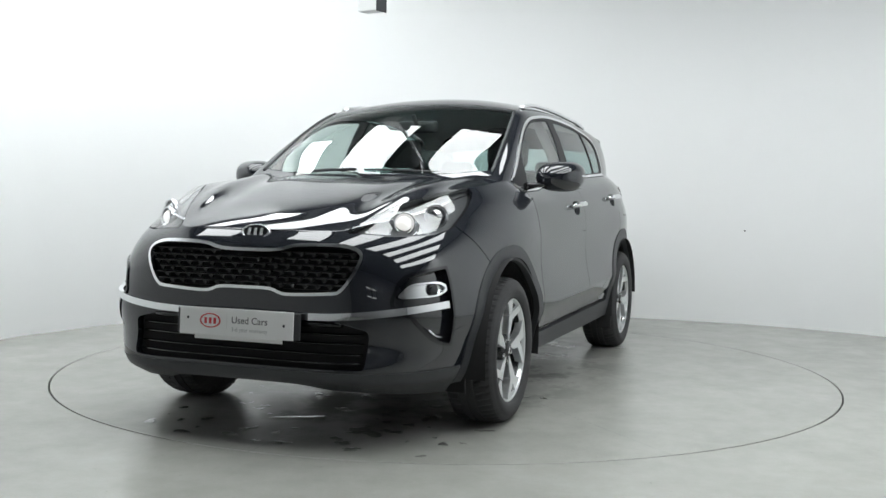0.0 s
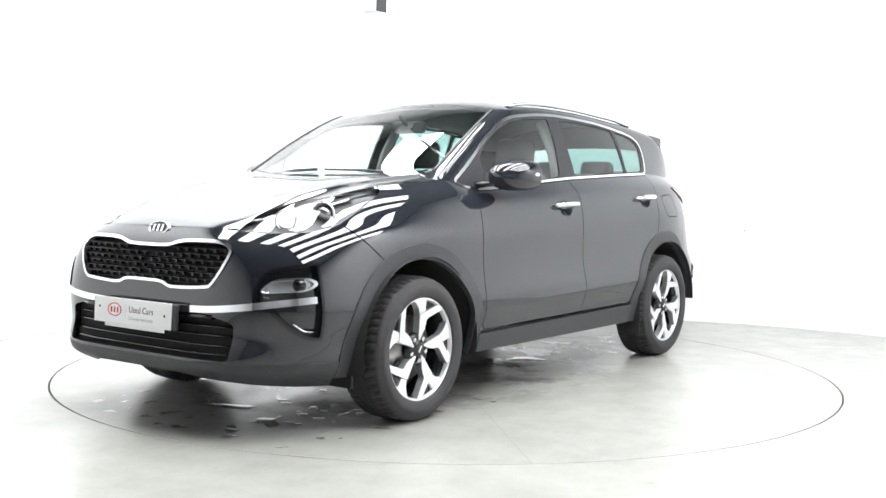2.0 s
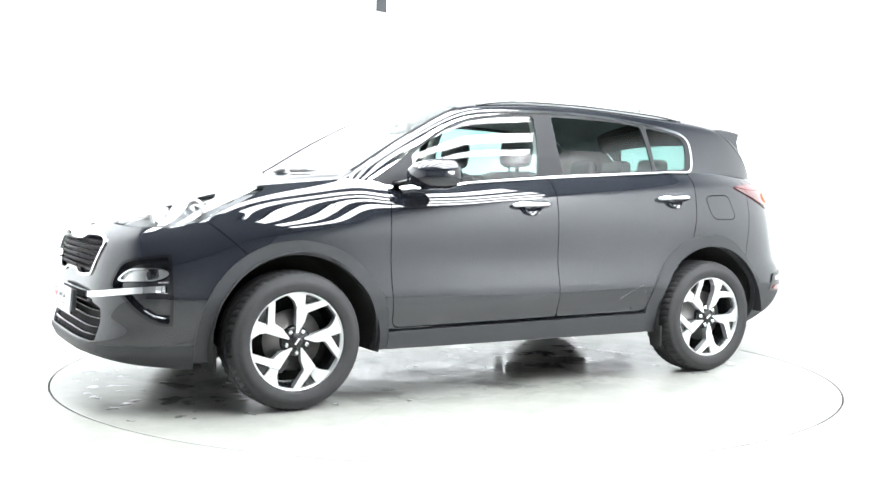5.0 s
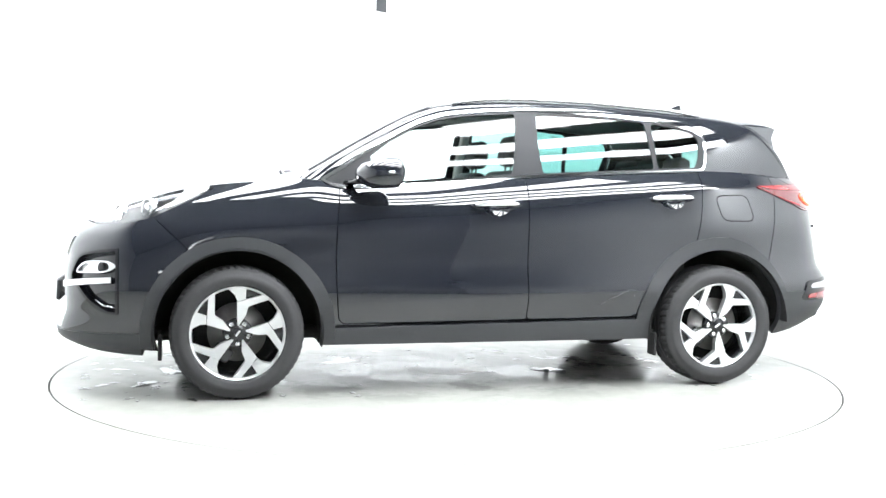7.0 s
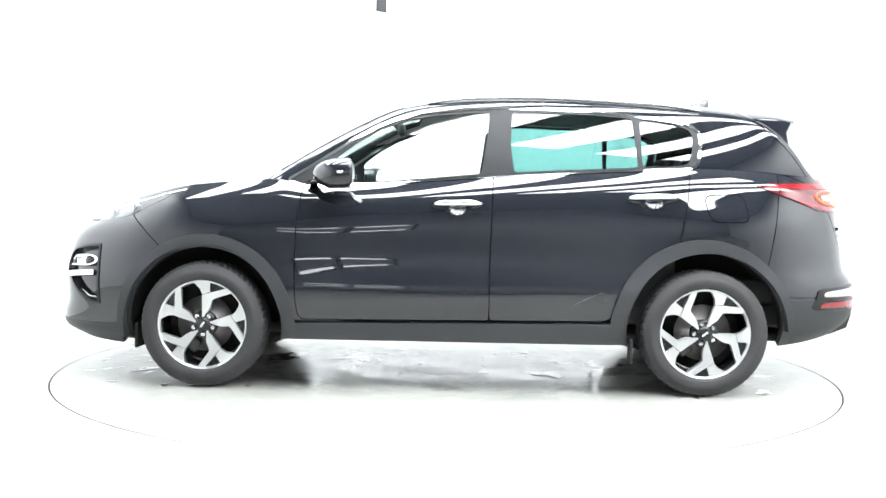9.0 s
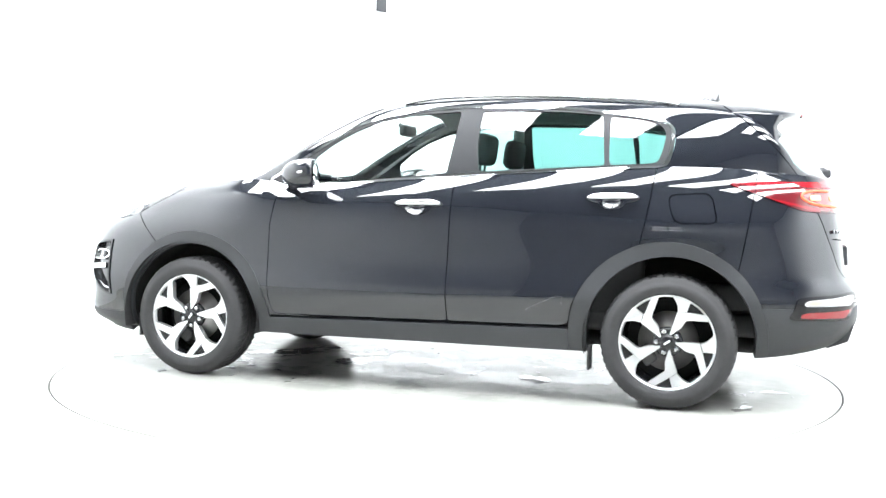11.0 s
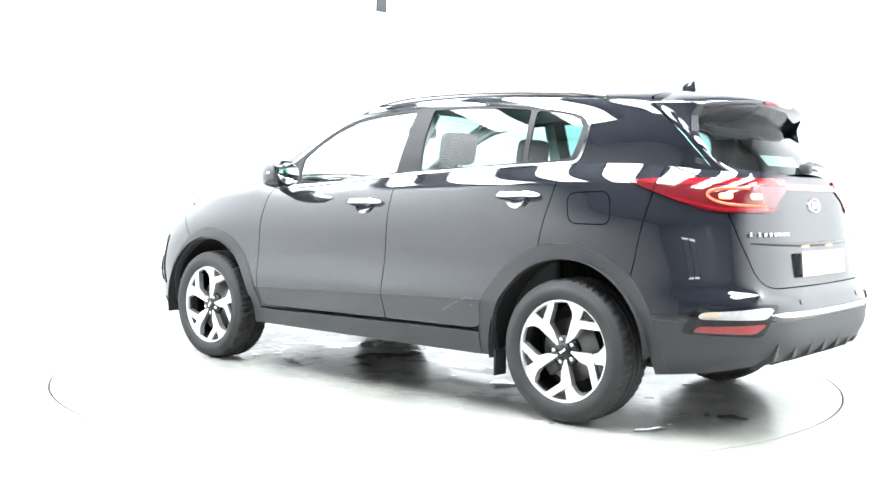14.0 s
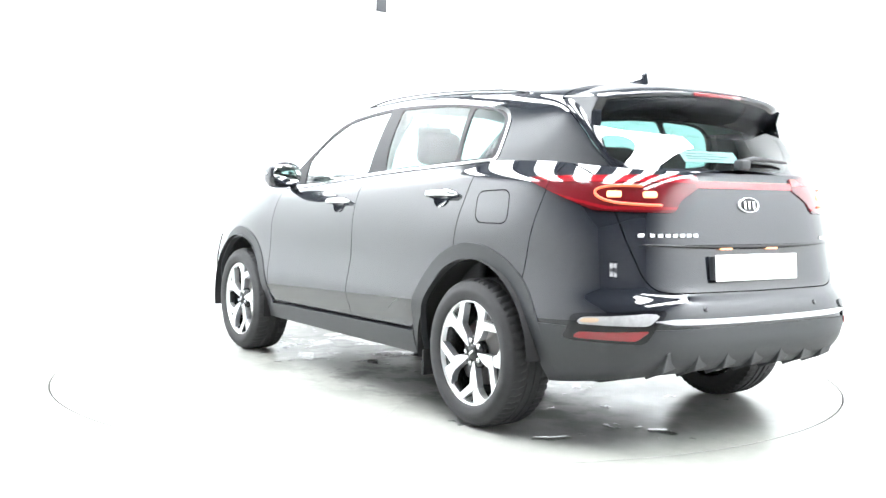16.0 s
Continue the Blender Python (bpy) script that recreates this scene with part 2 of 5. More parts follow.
def studio():
    line = wall_line()
    bm = bmesh.new()
    n = len(line)
    rows = []
    for k, q in enumerate(line):
        a, b = line[max(k - 1, 0)], line[min(k + 1, n - 1)]
        t = (b - a) / np.linalg.norm(b - a)
        out = np.array([-t[1], t[0]]) * 0.15
        rows.append([bm.verts.new((*q, 0)), bm.verts.new((*q, CEIL_Z)), bm.verts.new((*(q + out), CEIL_Z)), bm.verts.new((*(q + out), 0))])
    for a, b in zip(rows, rows[1:]):
        for i, j in ((0, 1), (1, 2), (2, 3)):
            bm.faces.new((a[i], b[i], b[j], a[j]))
    ob = part("wall_curved", bm, WALL, None, "white painted curved studio wall with small scuffs")
    tagged(ob, category="wall", kind="structure")
    bm = bmesh.new()
    box(bm, (-5.2, -9.7, 0), (5.6, -9.5, CEIL_Z))
    tagged(part("wall_south", bm, SOUTH, None, "studio wall behind the camera, greyed for its dimmer light"), category="wall", kind="structure")
    bm = bmesh.new()
    box(bm, (-5.6, -9.9, CEIL_Z), (5.9, 3.6, CEIL_Z + 0.15))
    tagged(part("ceiling", bm, CEIL, None, "dark grey studio ceiling"), category="ceiling", kind="structure")


def ceiling_light(x, y, z, lx, ly, turn=0):
    """A long strip light of three lit panels in a thin frame under the ceiling; its length is along local y."""
    root = new("ceiling_light")
    root.matrix_basis = pose(x, y, z, 0, 0, turn)
    tagged(root, "long white strip light of three glowing panels", "ceiling light", "studio ceiling lights")
    n = 3
    for k in range(n):
        a = -ly / 2 + ly * k / n + 0.008
        b = -ly / 2 + ly * (k + 1) / n - 0.008
        bm = bmesh.new()
        box(bm, (-lx / 2, a, 0), (lx / 2, b, 0.012))
        part("diffuser", bm, LIT, root, "glowing white diffuser", False)
    bm = bmesh.new()
    for lo, hi in (((-lx / 2 - .03, -ly / 2 - .03, -.005), (lx / 2 + .03, -ly / 2, .10)), ((-lx / 2 - .03, ly / 2, -.005), (lx / 2 + .03, ly / 2 + .03, .10)),
                   ((-lx / 2 - .03, -ly / 2, -.005), (-lx / 2, ly / 2, .10)), ((lx / 2, -ly / 2, -.005), (lx / 2 + .03, ly / 2, .10)), ((-lx / 2, -ly / 2, 0.02), (lx / 2, ly / 2, 0.10))):
        box(bm, lo, hi, 0.004, 1)
    part("frame", bm, CLAD, root, "thin dark frame", False)
    return root


def turntable():
    """A round disc of one hub plate and eight sector plates with hairline joints, wet here and there."""
    root = new("turntable")
    tagged(root, "flush round grey epoxy turntable disc, wet in places", "turntable")
    bm = bmesh.new()
    lathe(bm, [(0.0001, -0.0035), (2.24, -0.0035), (2.2555, -0.0035), (2.2555, -0.15)], 192)
    part("base_disc", bm, SEAM, root, "grey base under the plates", False)
    bm = bmesh.new()
    rings = lathe(bm, [(0.0001, 0.0), (0.244, 0.0), (0.2455, -0.001), (0.2455, -0.0035)], 96)
    part("hub_plate", bm, DISCFLOOR, root, "round middle plate", False)
    for k in range(8):
        bm = bmesh.new()
        a0, a1 = math.radians(45 * k), math.radians(45 * (k + 1))
        rows = []
        for r, z in ((0.2475, -0.0035), (0.2475, -0.001), (0.249, 0.0), (1.0, 0.0), (2.2535, 0.0), (2.2555, -0.0015), (2.2555, -0.0035)):
            e = 0.0011 / r
            rows.append([bm.verts.new((r * math.cos(a0 + e + (a1 - a0 - 2 * e) * i / 24), r * math.sin(a0 + e + (a1 - a0 - 2 * e) * i / 24), z)) for i in range(25)])
        for a, b in zip(rows, rows[1:]):
            for i in range(24):
                bm.faces.new((a[i], b[i], b[i + 1], a[i + 1]))
        part("sector_plate", bm, DISCFLOOR, root, "", False)
    # water
    rnd = random.Random(5)
    bm = bmesh.new()
    spots = []
    for k in range(70):
        spots.append((rnd.uniform(1.0, 2.12), rnd.uniform(-0.75, 0.75), rnd.uniform(0.008, 0.035)))
    for k in range(40):
        spots.append((rnd.uniform(-2.1, 0.8), rnd.uniform(-0.8, 0.85), rnd.uniform(0.006, 0.03)))
    spots += [(1.75, 0.28, 0.07), (1.62, -0.1, 0.08), (-1.75, 0.62, 0.06), (-0.6, 0.2, 0.10), (0.6, -0.3, 0.09), (-1.9, 0.1, 0.06)]
    for x, y, r in spots:
        if math.hypot(x, y) > 2.15:
            continue
        ph = [rnd.uniform(0, 6.28) for _ in range(4)]
        st, tw = rnd.uniform(1.0, 1.35), rnd.uniform(0, 3.14)
        inner, outer = [], []
        for i in range(18):
            a = 2 * math.pi * i / 18
            q = r * (1 + 0.25 * math.sin(2 * a + ph[0]) + 0.18 * math.sin(3 * a + ph[1]) + 0.12 * math.sin(5 * a + ph[2]))
            u, v = q * math.cos(a) * st, q * math.sin(a) / st
            u, v = u * math.cos(tw) - v * math.sin(tw), u * math.sin(tw) + v * math.cos(tw)
            outer.append(bm.verts.new((x + u, y + v, 0.0003)))
            w = max(0.0, 1 - 0.006 / max(q, 0.007))
            inner.append(bm.verts.new((x + u * w, y + v * w, 0.0010)))
        for i in range(18):
            bm.faces.new((outer[i], outer[(i + 1) % 18], inner[(i + 1) % 18], inner[i]))
        bm.faces.new(inner)
    ob = part("standing_water", bm, WATER, root, "thin clear puddles of water")
    tagged(ob, kind="stuff")
    return root


def floor():
    bm = bmesh.new()
    seg = 256
    prof = [(2.2555, -0.07), (2.2645, -0.07), (2.2645, -0.002), (2.2665, 0.0), (5.0, 0.0), (12.0, 0.0)]
    lathe(bm, prof, seg)
    tagged(part("floor", bm, FLOOR, None, "grey glossy epoxy studio floor with faint stains", False), category="floor", kind="structure")


def floor_material(name="grey_epoxy", damp=False):
    """Grey epoxy: cloudy tone, fine speckle, scuffs and an uneven sheen; the disc has damp patches."""
    m = material(name, (0.36, 0.36, 0.34), 0.2, spec=0.36)
    nt = m.node_tree
    b = nt.nodes["Principled BSDF"]
    tc = nt.nodes.new("ShaderNodeTexCoord")

    def noise_(scale, detail, rough=0.6):
        n = nt.nodes.new("ShaderNodeTexNoise")
        n.inputs["Scale"].default_value, n.inputs["Detail"].default_value, n.inputs["Roughness"].default_value = scale, detail, rough
        nt.links.new(tc.outputs["Object"], n.inputs["Vector"])
        return n

    def span(src, a, b_, lo, hi):
        r = nt.nodes.new("ShaderNodeMapRange")
        for k, v in (("From Min", a), ("From Max", b_), ("To Min", lo), ("To Max", hi)):
            r.inputs[k].default_value = v
        nt.links.new(src, r.inputs["Value"])
        return r.outputs["Result"]

    def times(p, q):
        n = nt.nodes.new("ShaderNodeMath")
        n.operation = "MULTIPLY"
        nt.links.new(p, n.inputs[0])
        nt.links.new(q, n.inputs[1])
        return n.outputs[0]
    cloud, mid, fine, scuff = noise_(0.9, 4), noise_(5, 8, 0.7), noise_(90, 3), noise_(14, 6, 0.75)
    v = times(span(cloud.outputs["Fac"], 0.3, 0.7, 0.90, 1.08), span(mid.outputs["Fac"], 0.25, 0.75, 0.92, 1.07))
    v = times(v, span(scuff.outputs["Fac"], 0.655, 0.70, 1.0, 0.72))
    v = times(v, span(fine.outputs["Fac"], 0.2, 0.8, 0.97, 1.03))
    h = nt.nodes.new("ShaderNodeMix")
    h.data_type = "RGBA"
    h.blend_type = "MULTIPLY"
    h.inputs["Factor"].default_value = 1.0
    h.inputs["A"].default_value = (0.340, 0.341, 0.318, 1)
    nt.links.new(v, h.inputs["B"])
    nt.links.new(h.outputs["Result"], b.inputs["Base Color"])
    gloss = span(mid.outputs["Fac"], 0.3, 0.7, 0.20, 0.27)
    if damp:
        st = nt.nodes.new("ShaderNodeVectorMath")
        st.operation = "MULTIPLY"
        st.inputs[1].default_value = (0.58, 1.15, 0.0)
        nt.links.new(tc.outputs["Object"], st.inputs[0])
        ln = nt.nodes.new("ShaderNodeVectorMath")
        ln.operation = "LENGTH"
        nt.links.new(st.outputs["Vector"], ln.inputs[0])
        patch = noise_(2.6, 7, 0.62)
        wet = times(span(ln.outputs["Value"], 0.75, 1.25, 1.0, 0.0), span(patch.outputs["Fac"], 0.47, 0.56, 0.0, 1.0))
        v2 = span(wet, 0.0, 1.0, 1.0, 0.66)
        h2 = nt.nodes.new("ShaderNodeMix")
        h2.data_type = "RGBA"
        h2.blend_type = "MULTIPLY"
        h2.inputs["Factor"].default_value = 1.0
        nt.links.new(h.outputs["Result"], h2.inputs["A"])
        nt.links.new(v2, h2.inputs["B"])
        nt.links.new(h2.outputs["Result"], b.inputs["Base Color"])
        gloss = times(gloss, span(wet, 0.0, 1.0, 1.0, 0.35))
    nt.links.new(gloss, b.inputs["Roughness"])
    bp = nt.nodes.new("ShaderNodeBump")
    bp.inputs["Strength"].default_value, bp.inputs["Distance"].default_value = 0.04, 0.003
    nt.links.new(mid.outputs["Fac"], bp.inputs["Height"])
    nt.links.new(bp.outputs["Normal"], b.inputs["Normal"])
    return m


FLOOR = floor_material()
DISCFLOOR = floor_material("damp_grey_epoxy", True)
SEAM = material("grey_joint", (0.10, 0.10, 0.095), 0.6)
WATER = glass("water_film", (0.90, 0.905, 0.90), 0.02, 1.33)
studio()
floor()
disc = turntable()
# strip lights lie side by side, turned to the room
# The k = 4 strip is added to brighten the right side of the room.
for k in range(-2, 5):
    s_, e_ = 0.40 + 1.13 * k, -0.85
    ceiling_light(s_ * 0.82 + e_ * 0.57, -s_ * 0.57 + e_ * 0.82, 4.0, 0.58, 3.9, -34.9)

ceiling_light(-2.31, 1.54, 4.0, 0.36, 1.6, -34.9)


def hanging_box():
    root = new("hanging_box")
    root.matrix_basis = pose(-0.475, 0.36, 2.215, 0, 0, -32)
    tagged(root, "white box hung from the ceiling with a dark side", "hanging box")
    bm = bmesh.new()
    box(bm, (-0.15, 0.0, 0.0), (-0.004, 0.10, 0.22), 0.006, 2)
    part("box_body", bm, WALL, root, "white painted box", False)
    bm = bmesh.new()
    box(bm, (-0.004, -0.004, -0.004), (0.006, 0.10, 0.22), 0.002, 1)
    part("side_panel", bm, CLAD, root, "dark side panel", False)
    bm = bmesh.new()
    tube(bm, [(-0.08, 0.05, 0.22), (-0.08, 0.05, CEIL_Z - 2.215)], 0.012, 8)
    part("hanger", bm, SATIN, root, "thin metal hanger")


hanging_box()


def reflected_panes(x, z):
    """Four framed panes in the wall behind the camera, unseen, added for door reflections."""
    root = new("reflected_panes_1")
    root.matrix_basis = pose(x, -9.5, z)
    tagged(root, "bright framed panes behind the camera, added for reflections", "window", kind="structure")
    bm = bmesh.new()
    for lo, hi in (((-0.8, 0, -0.5), (0.8, 0.05, -0.44)), ((-0.8, 0, 0.44), (0.8, 0.05, 0.5)), ((-0.8, 0, -0.44), (-0.74, 0.05, 0.44)), ((0.74, 0, -0.44), (0.8, 0.05, 0.44)), ((-0.04, 0, -0.44), (0.04, 0.05, 0.44))):
        box(bm, lo, hi, 0.005, 1)
    part("pane_frame", bm, CLAD, root, "dark frame", False)
    bm = bmesh.new()
    # Added panel: keeps the middle dark, so the reflection falls into two rows.
    box(bm, (-0.74, 0.004, -0.30), (0.74, 0.012, 0.30))
    part("middle_panel", bm, SOUTH, root, "grey panel added to part the two glowing rows", False)
    for a in (-0.74, 0.04):
        for b in (-0.43, 0.31):
            bm = bmesh.new()
            box(bm, (a, 0.005, b), (a + 0.62, 0.02, b + 0.12))
            part("pane", bm, GLOWPANE, root, "glowing pane", False)


reflected_panes(-1.6, 2.1)
# A small dark scuff mark on the wall, built as a thin turned disc.
bm = bmesh.new()
lathe(bm, [(0.0001, 0.012), (0.005, 0.010), (0.007, 0.0)], 12, Matrix.Translation((2.50, 2.432, 0.79)) @ pose(0, 0, 0, 90, 0, -30))
tagged(part("wall_mark", bm, CLAD, None, "tiny dark mark on the white wall"), category="hook")


# ---- the car ----
car = new("car")
tagged(car, "glossy black crossover car with chrome trim on the turntable", "car")

XF = curve([(0.15, 2.10), (0.24, 2.15), (0.285, 2.243), (0.33, 2.250), (0.45, 2.212), (0.60, 2.206), (0.75, 2.192), (0.83, 2.165), (0.88, 2.12), (0.93, 2.05), (1.2, 1.9)])
XR = curve([(0.15, -2.0), (0.27, -2.05), (0.33, -2.16), (0.39, -2.225), (0.46, -2.25), (0.56, -2.25), (0.62, -2.232), (0.67, -2.195), (0.80, -2.175), (0.95, -2.155), (1.05, -2.14),
            (1.12, -2.125), (1.2, -2.08)])
WZ = curve([(0.15, 0.82), (0.26, 0.865), (0.39, 0.895), (0.50, 0.909), (0.548, 0.911), (0.60, 0.904), (0.70, 0.893), (0.8, 0.884), (0.95, 0.872), (1.05, 0.862), (1.25, 0.84)])
NF = curve([(0.2, 4.4), (0.6, 5.6), (0.9, 4.6), (1.2, 3.8)])
NR = curve([(0.2, 4.6), (0.6, 5.4), (1.2, 5.0)])
ZTOP = curve([(2.25, 0.86), (2.1, 0.89), (2.0, 0.925), (1.8, 1.0), (1.5, 1.075), (1.25, 1.102), (1.0, 1.122), (0.8, 1.10), (0.5, 1.103), (0.0, 1.135), (-0.8, 1.184), (-1.3, 1.21),
              (-1.6, 1.205), (-1.9, 1.18), (-2.1, 1.16), (-2.25, 1.15)])
ZLOW = curve([(2.25, 0.285), (2.15, 0.25), (2.0, 0.23), (1.75, 0.215), (1.5, 0.24), (0.9, 0.262), (-0.9, 0.262), (-1.5, 0.26), (-1.75, 0.27), (-2.0, 0.30), (-2.15, 0.335), (-2.25, 0.35)])
ROLL = curve([(-0.05, 0.15), (0.0, 0.095), (0.03, 0.062), (0.06, 0.035), (0.078, 0.024), (0.11, 0.015), (0.18, 0.005), (0.27, 0.0), (2, 0)])


def belt_grid(rows=84, cols=300):
    """Rings round the lower body, from the sill to the shoulder; each runs from the nose's middle to the tail's."""
    ph = np.linspace(0, math.pi / 2, 700)
    G = np.zeros((rows, cols, 3))
    half = cols // 2
    for r in range(rows):
        v = r / (rows - 1)
        for side in (0, 1):
            nn = half if side == 0 else cols - half + 1
            x = 2.2 * np.cos(ph) if side == 0 else -2.2 * np.cos(ph)
            y = 0.9 * np.sin(ph)
            for it in range(7):
                z = ZLOW(x) + v * (ZTOP(x) - ZLOW(x))
                ex = (NF if side == 0 else NR)(z)
                a = (XF if side == 0 else XR)(z)
                w = WZ(z) - ROLL(ZTOP(x) - z)
                x = a * np.cos(ph) ** (2 / ex)
                y = w * np.sin(ph) ** (2 / ex)
            z = ZLOW(x) + v * (ZTOP(x) - ZLOW(x))
            s = np.concatenate(([0], np.cumsum(np.hypot(np.diff(x), np.diff(y)))))
            q = np.linspace(0, s[-1], nn)
            P = np.stack([np.interp(q, s, k) for k in (x, y, z)], 1)
            if side == 0:
                G[r, :half] = P[:half]
                last = P
            else:
                G[r, half - 1:] = P[::-1]
    for k in range(4):
        G[1:-1] = 0.5 * G[1:-1] + 0.25 * (G[:-2] + G[2:])
        G[:, 1:-1] = 0.5 * G[:, 1:-1] + 0.25 * (G[:, :-2] + G[:, 2:])
    G[:, 0, 1] = 0
    G[:, -1, 1] = 0
    return G


def sculpt(G):
    """Raises the wings over the wheels, hollows the doors, and folds them under along the lower crease."""
    N = grid_skin(G).N.reshape(G.shape)
    if N[40, 150, 1] < 0:
        N = -N
    x, y, z = G[:, :, 0], G[:, :, 1], G[:, :, 2]
    flank = np.clip((y - 0.5) / 0.3, 0, 1)
    d = 0.016 * np.exp(-((x - 1.22) / 0.38) ** 2 - ((z - 0.86) / 0.10) ** 2) * flank
    d += 0.022 * np.exp(-((x + 1.42) / 0.42) ** 2 - ((z - 0.90) / 0.12) ** 2) * flank
    d -= 0.013 * np.exp(-(x / 0.72) ** 2 - ((z - 0.70) / 0.12) ** 2) * flank
    crease = 0.503 - 0.033 * x
    door = np.clip((1.05 - np.abs(x)) / 0.2, 0, 1)
    d -= 0.22 * np.clip(crease - z, 0, 0.10) * door * flank
    return G + N * d[:, :, None]


BELT_G = sculpt(belt_grid())
BELT = grid_skin(BELT_G)
top = BELT_G[-1]
order = np.argsort(top[:, 0])
TOPY = lambda x: np.interp(x, top[order, 0], top[order, 1])
TOPZ = lambda x: np.interp(x, top[order, 0], top[order, 2])

# hood: across the top ring
HC = spline([(2.12, 0.888), (2.07, 0.915), (2.0, 0.945), (1.85, 0.998), (1.66, 1.05), (1.5, 1.085), (1.35, 1.113), (1.19, 1.137), (1.0, 1.160), (0.8, 1.18)])


def hood_grid(rows=70, cols=80):
    xn = top[0, 0]
    G = np.zeros((rows, cols, 3))
    xs = xn - (xn - 0.86) * np.linspace(0, 1, rows) ** 1.6
    for r, x in enumerate(xs):
        Y, Z = TOPY(x), TOPZ(x)
        if r == 0:
            Y = 0.62 * TOPY(xs[1])
            Z = top[0, 2]
        s = np.linspace(0, 1, cols)
        y = s * Y
        c = max(HC(x) - Z, 0.0)
        z = Z + c * (1 - s ** 2.4)
        ridge = 0.60 - 0.16 * np.clip((x - 1.0) / 1.0, 0, 1)
        fade = np.clip((2.02 - x) / 0.3, 0, 1)
        z = z + fade * 0.014 * np.exp(-((y - ridge) / 0.055) ** 2) - fade * 0.008 * np.exp(-((y - ridge + 0.12) / 0.07) ** 2)
        G[r] = np.stack([np.full(cols, x), y, z], 1)
    return G


HOOD = grid_skin(hood_grid()[:, ::-1])

# greenhouse: sections along the car
GZR = spline([(1.12, 1.095), (0.98, 1.15), (0.835, 1.238), (0.655, 1.348), (0.474, 1.447), (0.30, 1.520), (0.1, 1.550), (-0.25, 1.566), (-0.7, 1.560), (-1.1, 1.538), (-1.45, 1.512), (-1.6, 1.49),
             (-1.69, 1.465), (-1.79, 1.39), (-1.87, 1.30), (-1.925, 1.22), (-1.975, 1.15), (-2.1, 1.10)])
GZC = spline([(1.12, 1.115), (0.872, 1.262), (0.60, 1.415), (0.388, 1.522), (0.258, 1.574), (0.02, 1.628), (-0.32, 1.646), (-0.68, 1.646), (-1.04, 1.630), (-1.4, 1.598),
             (-1.68, 1.552), (-1.80, 1.468), (-1.915, 1.37), (-2.03, 1.262), (-2.115, 1.155), (-2.165, 1.09)])
GYR = spline([(1.12, 0.70), (0.9, 0.70), (0.6, 0.655), (0.3, 0.612), (0.0, 0.595), (-0.7, 0.597), (-1.2, 0.605), (-1.6, 0.616), (-1.9, 0.625), (-2.1, 0.60)])


def green_grid(rows=200, cols=90):
    u = np.linspace(0, 1, rows)
    xs = 1.10 - 3.20 * u
    G = np.zeros((rows, cols, 3))
    ks = 40
    for r, x in enumerate(xs):
        yb, zb = TOPY(x) - 0.004, TOPZ(x) - 0.012
        zr, zc, yr = max(GZR(x), zb + 0.002), GZC(x), GYR(x)
        yr = min(yr, yb - 0.005)
        zc = max(zc, zr + 0.002)
        t = np.linspace(0, 1, ks)
        h = zr - zb
        y1 = yb + (yr - yb) * t + 0.10 * h * 4 * t * (1 - t) * 0.5
        z1 = zb + h * t
        s = np.linspace(1, 0, cols - ks + 1)[1:]
        y2 = yr * s
        z2 = zc - (zc - zr) * s ** 2.3
        P = np.stack([np.full(cols, x), np.concatenate((y1, y2)), np.concatenate((z1, z2))], 1)
        for k in range(14):
            P[1:-1] = 0.5 * P[1:-1] + 0.25 * (P[:-2] + P[2:])
        G[r] = P
    for k in range(16):
        G[1:-1] = 0.5 * G[1:-1] + 0.25 * (G[:-2] + G[2:])
    G[:, -1, 1] = 0
    return G


GREEN = grid_skin(green_grid()[:, ::-1])
if (GREEN.N * (GREEN.V - np.array([0, 0, 0.9]))).sum() < 0:
    GREEN.N *= -1
    GREEN.F = [f[::-1] for f in GREEN.F]
if BELT.N[len(BELT.N) // 2][1] < 0:
    BELT.N *= -1
    BELT.F = [f[::-1] for f in BELT.F]
XZ, YZ, XY = [0, 2], [1, 2], [0, 1]
GAP = 0.0025


def whole(s):
    return s.join(s.mirror())


def both(s, name, mat, label="", depth=0.018, parent=None):
    a = s.build(name, mat, parent or car, label, depth)
    b = s.mirror().build(name, mat, parent or car, label, depth)
    return a, b


def near(axes, p, lo=None, hi=None, skin=None):
    """The point of a skin over p in two axes, and its normal; lo and hi bound x."""
    s = skin or BELT
    d = ((s.V[:, axes] - np.array([p[0] if axes[0] == 0 else abs(p[0]), p[1]])) ** 2).sum(1)
    if lo is not None:
        d = d + (s.V[:, 0] < lo) * 9
    if hi is not None:
        d = d + (s.V[:, 0] > hi) * 9
    if axes == XZ:
        d = d + (s.V[:, 1] < 0.3) * 9
    i = int(np.argmin(d))
    V, N = s.V[i].copy(), s.N[i].copy()
    k = ({0, 1, 2} - set(axes)).pop()
    q = V.copy()
    q[axes[0]], q[axes[1]] = (p[0] if axes[0] == 0 else abs(p[0])), p[1]
    if abs(N[k]) > 0.15:
        q[k] = V[k] - (N[axes[0]] * (q[axes[0]] - V[axes[0]]) + N[axes[1]] * (q[axes[1]] - V[axes[1]])) / N[k]
    if axes[0] == 1 and p[0] < 0:
        q[1], N[1] = -q[1], -N[1]
    return Vector(q), Vector(N)


def front(y, z, d=0.0):
    q, n = near(YZ, (y, z), lo=1.2)
    return q + n * d


def rear(y, z, d=0.0):
    q, n = near(YZ, (y, z), hi=-1.2)
    return q + n * d


def side(x, z, d=0.0):
    q, n = near(XZ, (x, z))
    return q + n * d


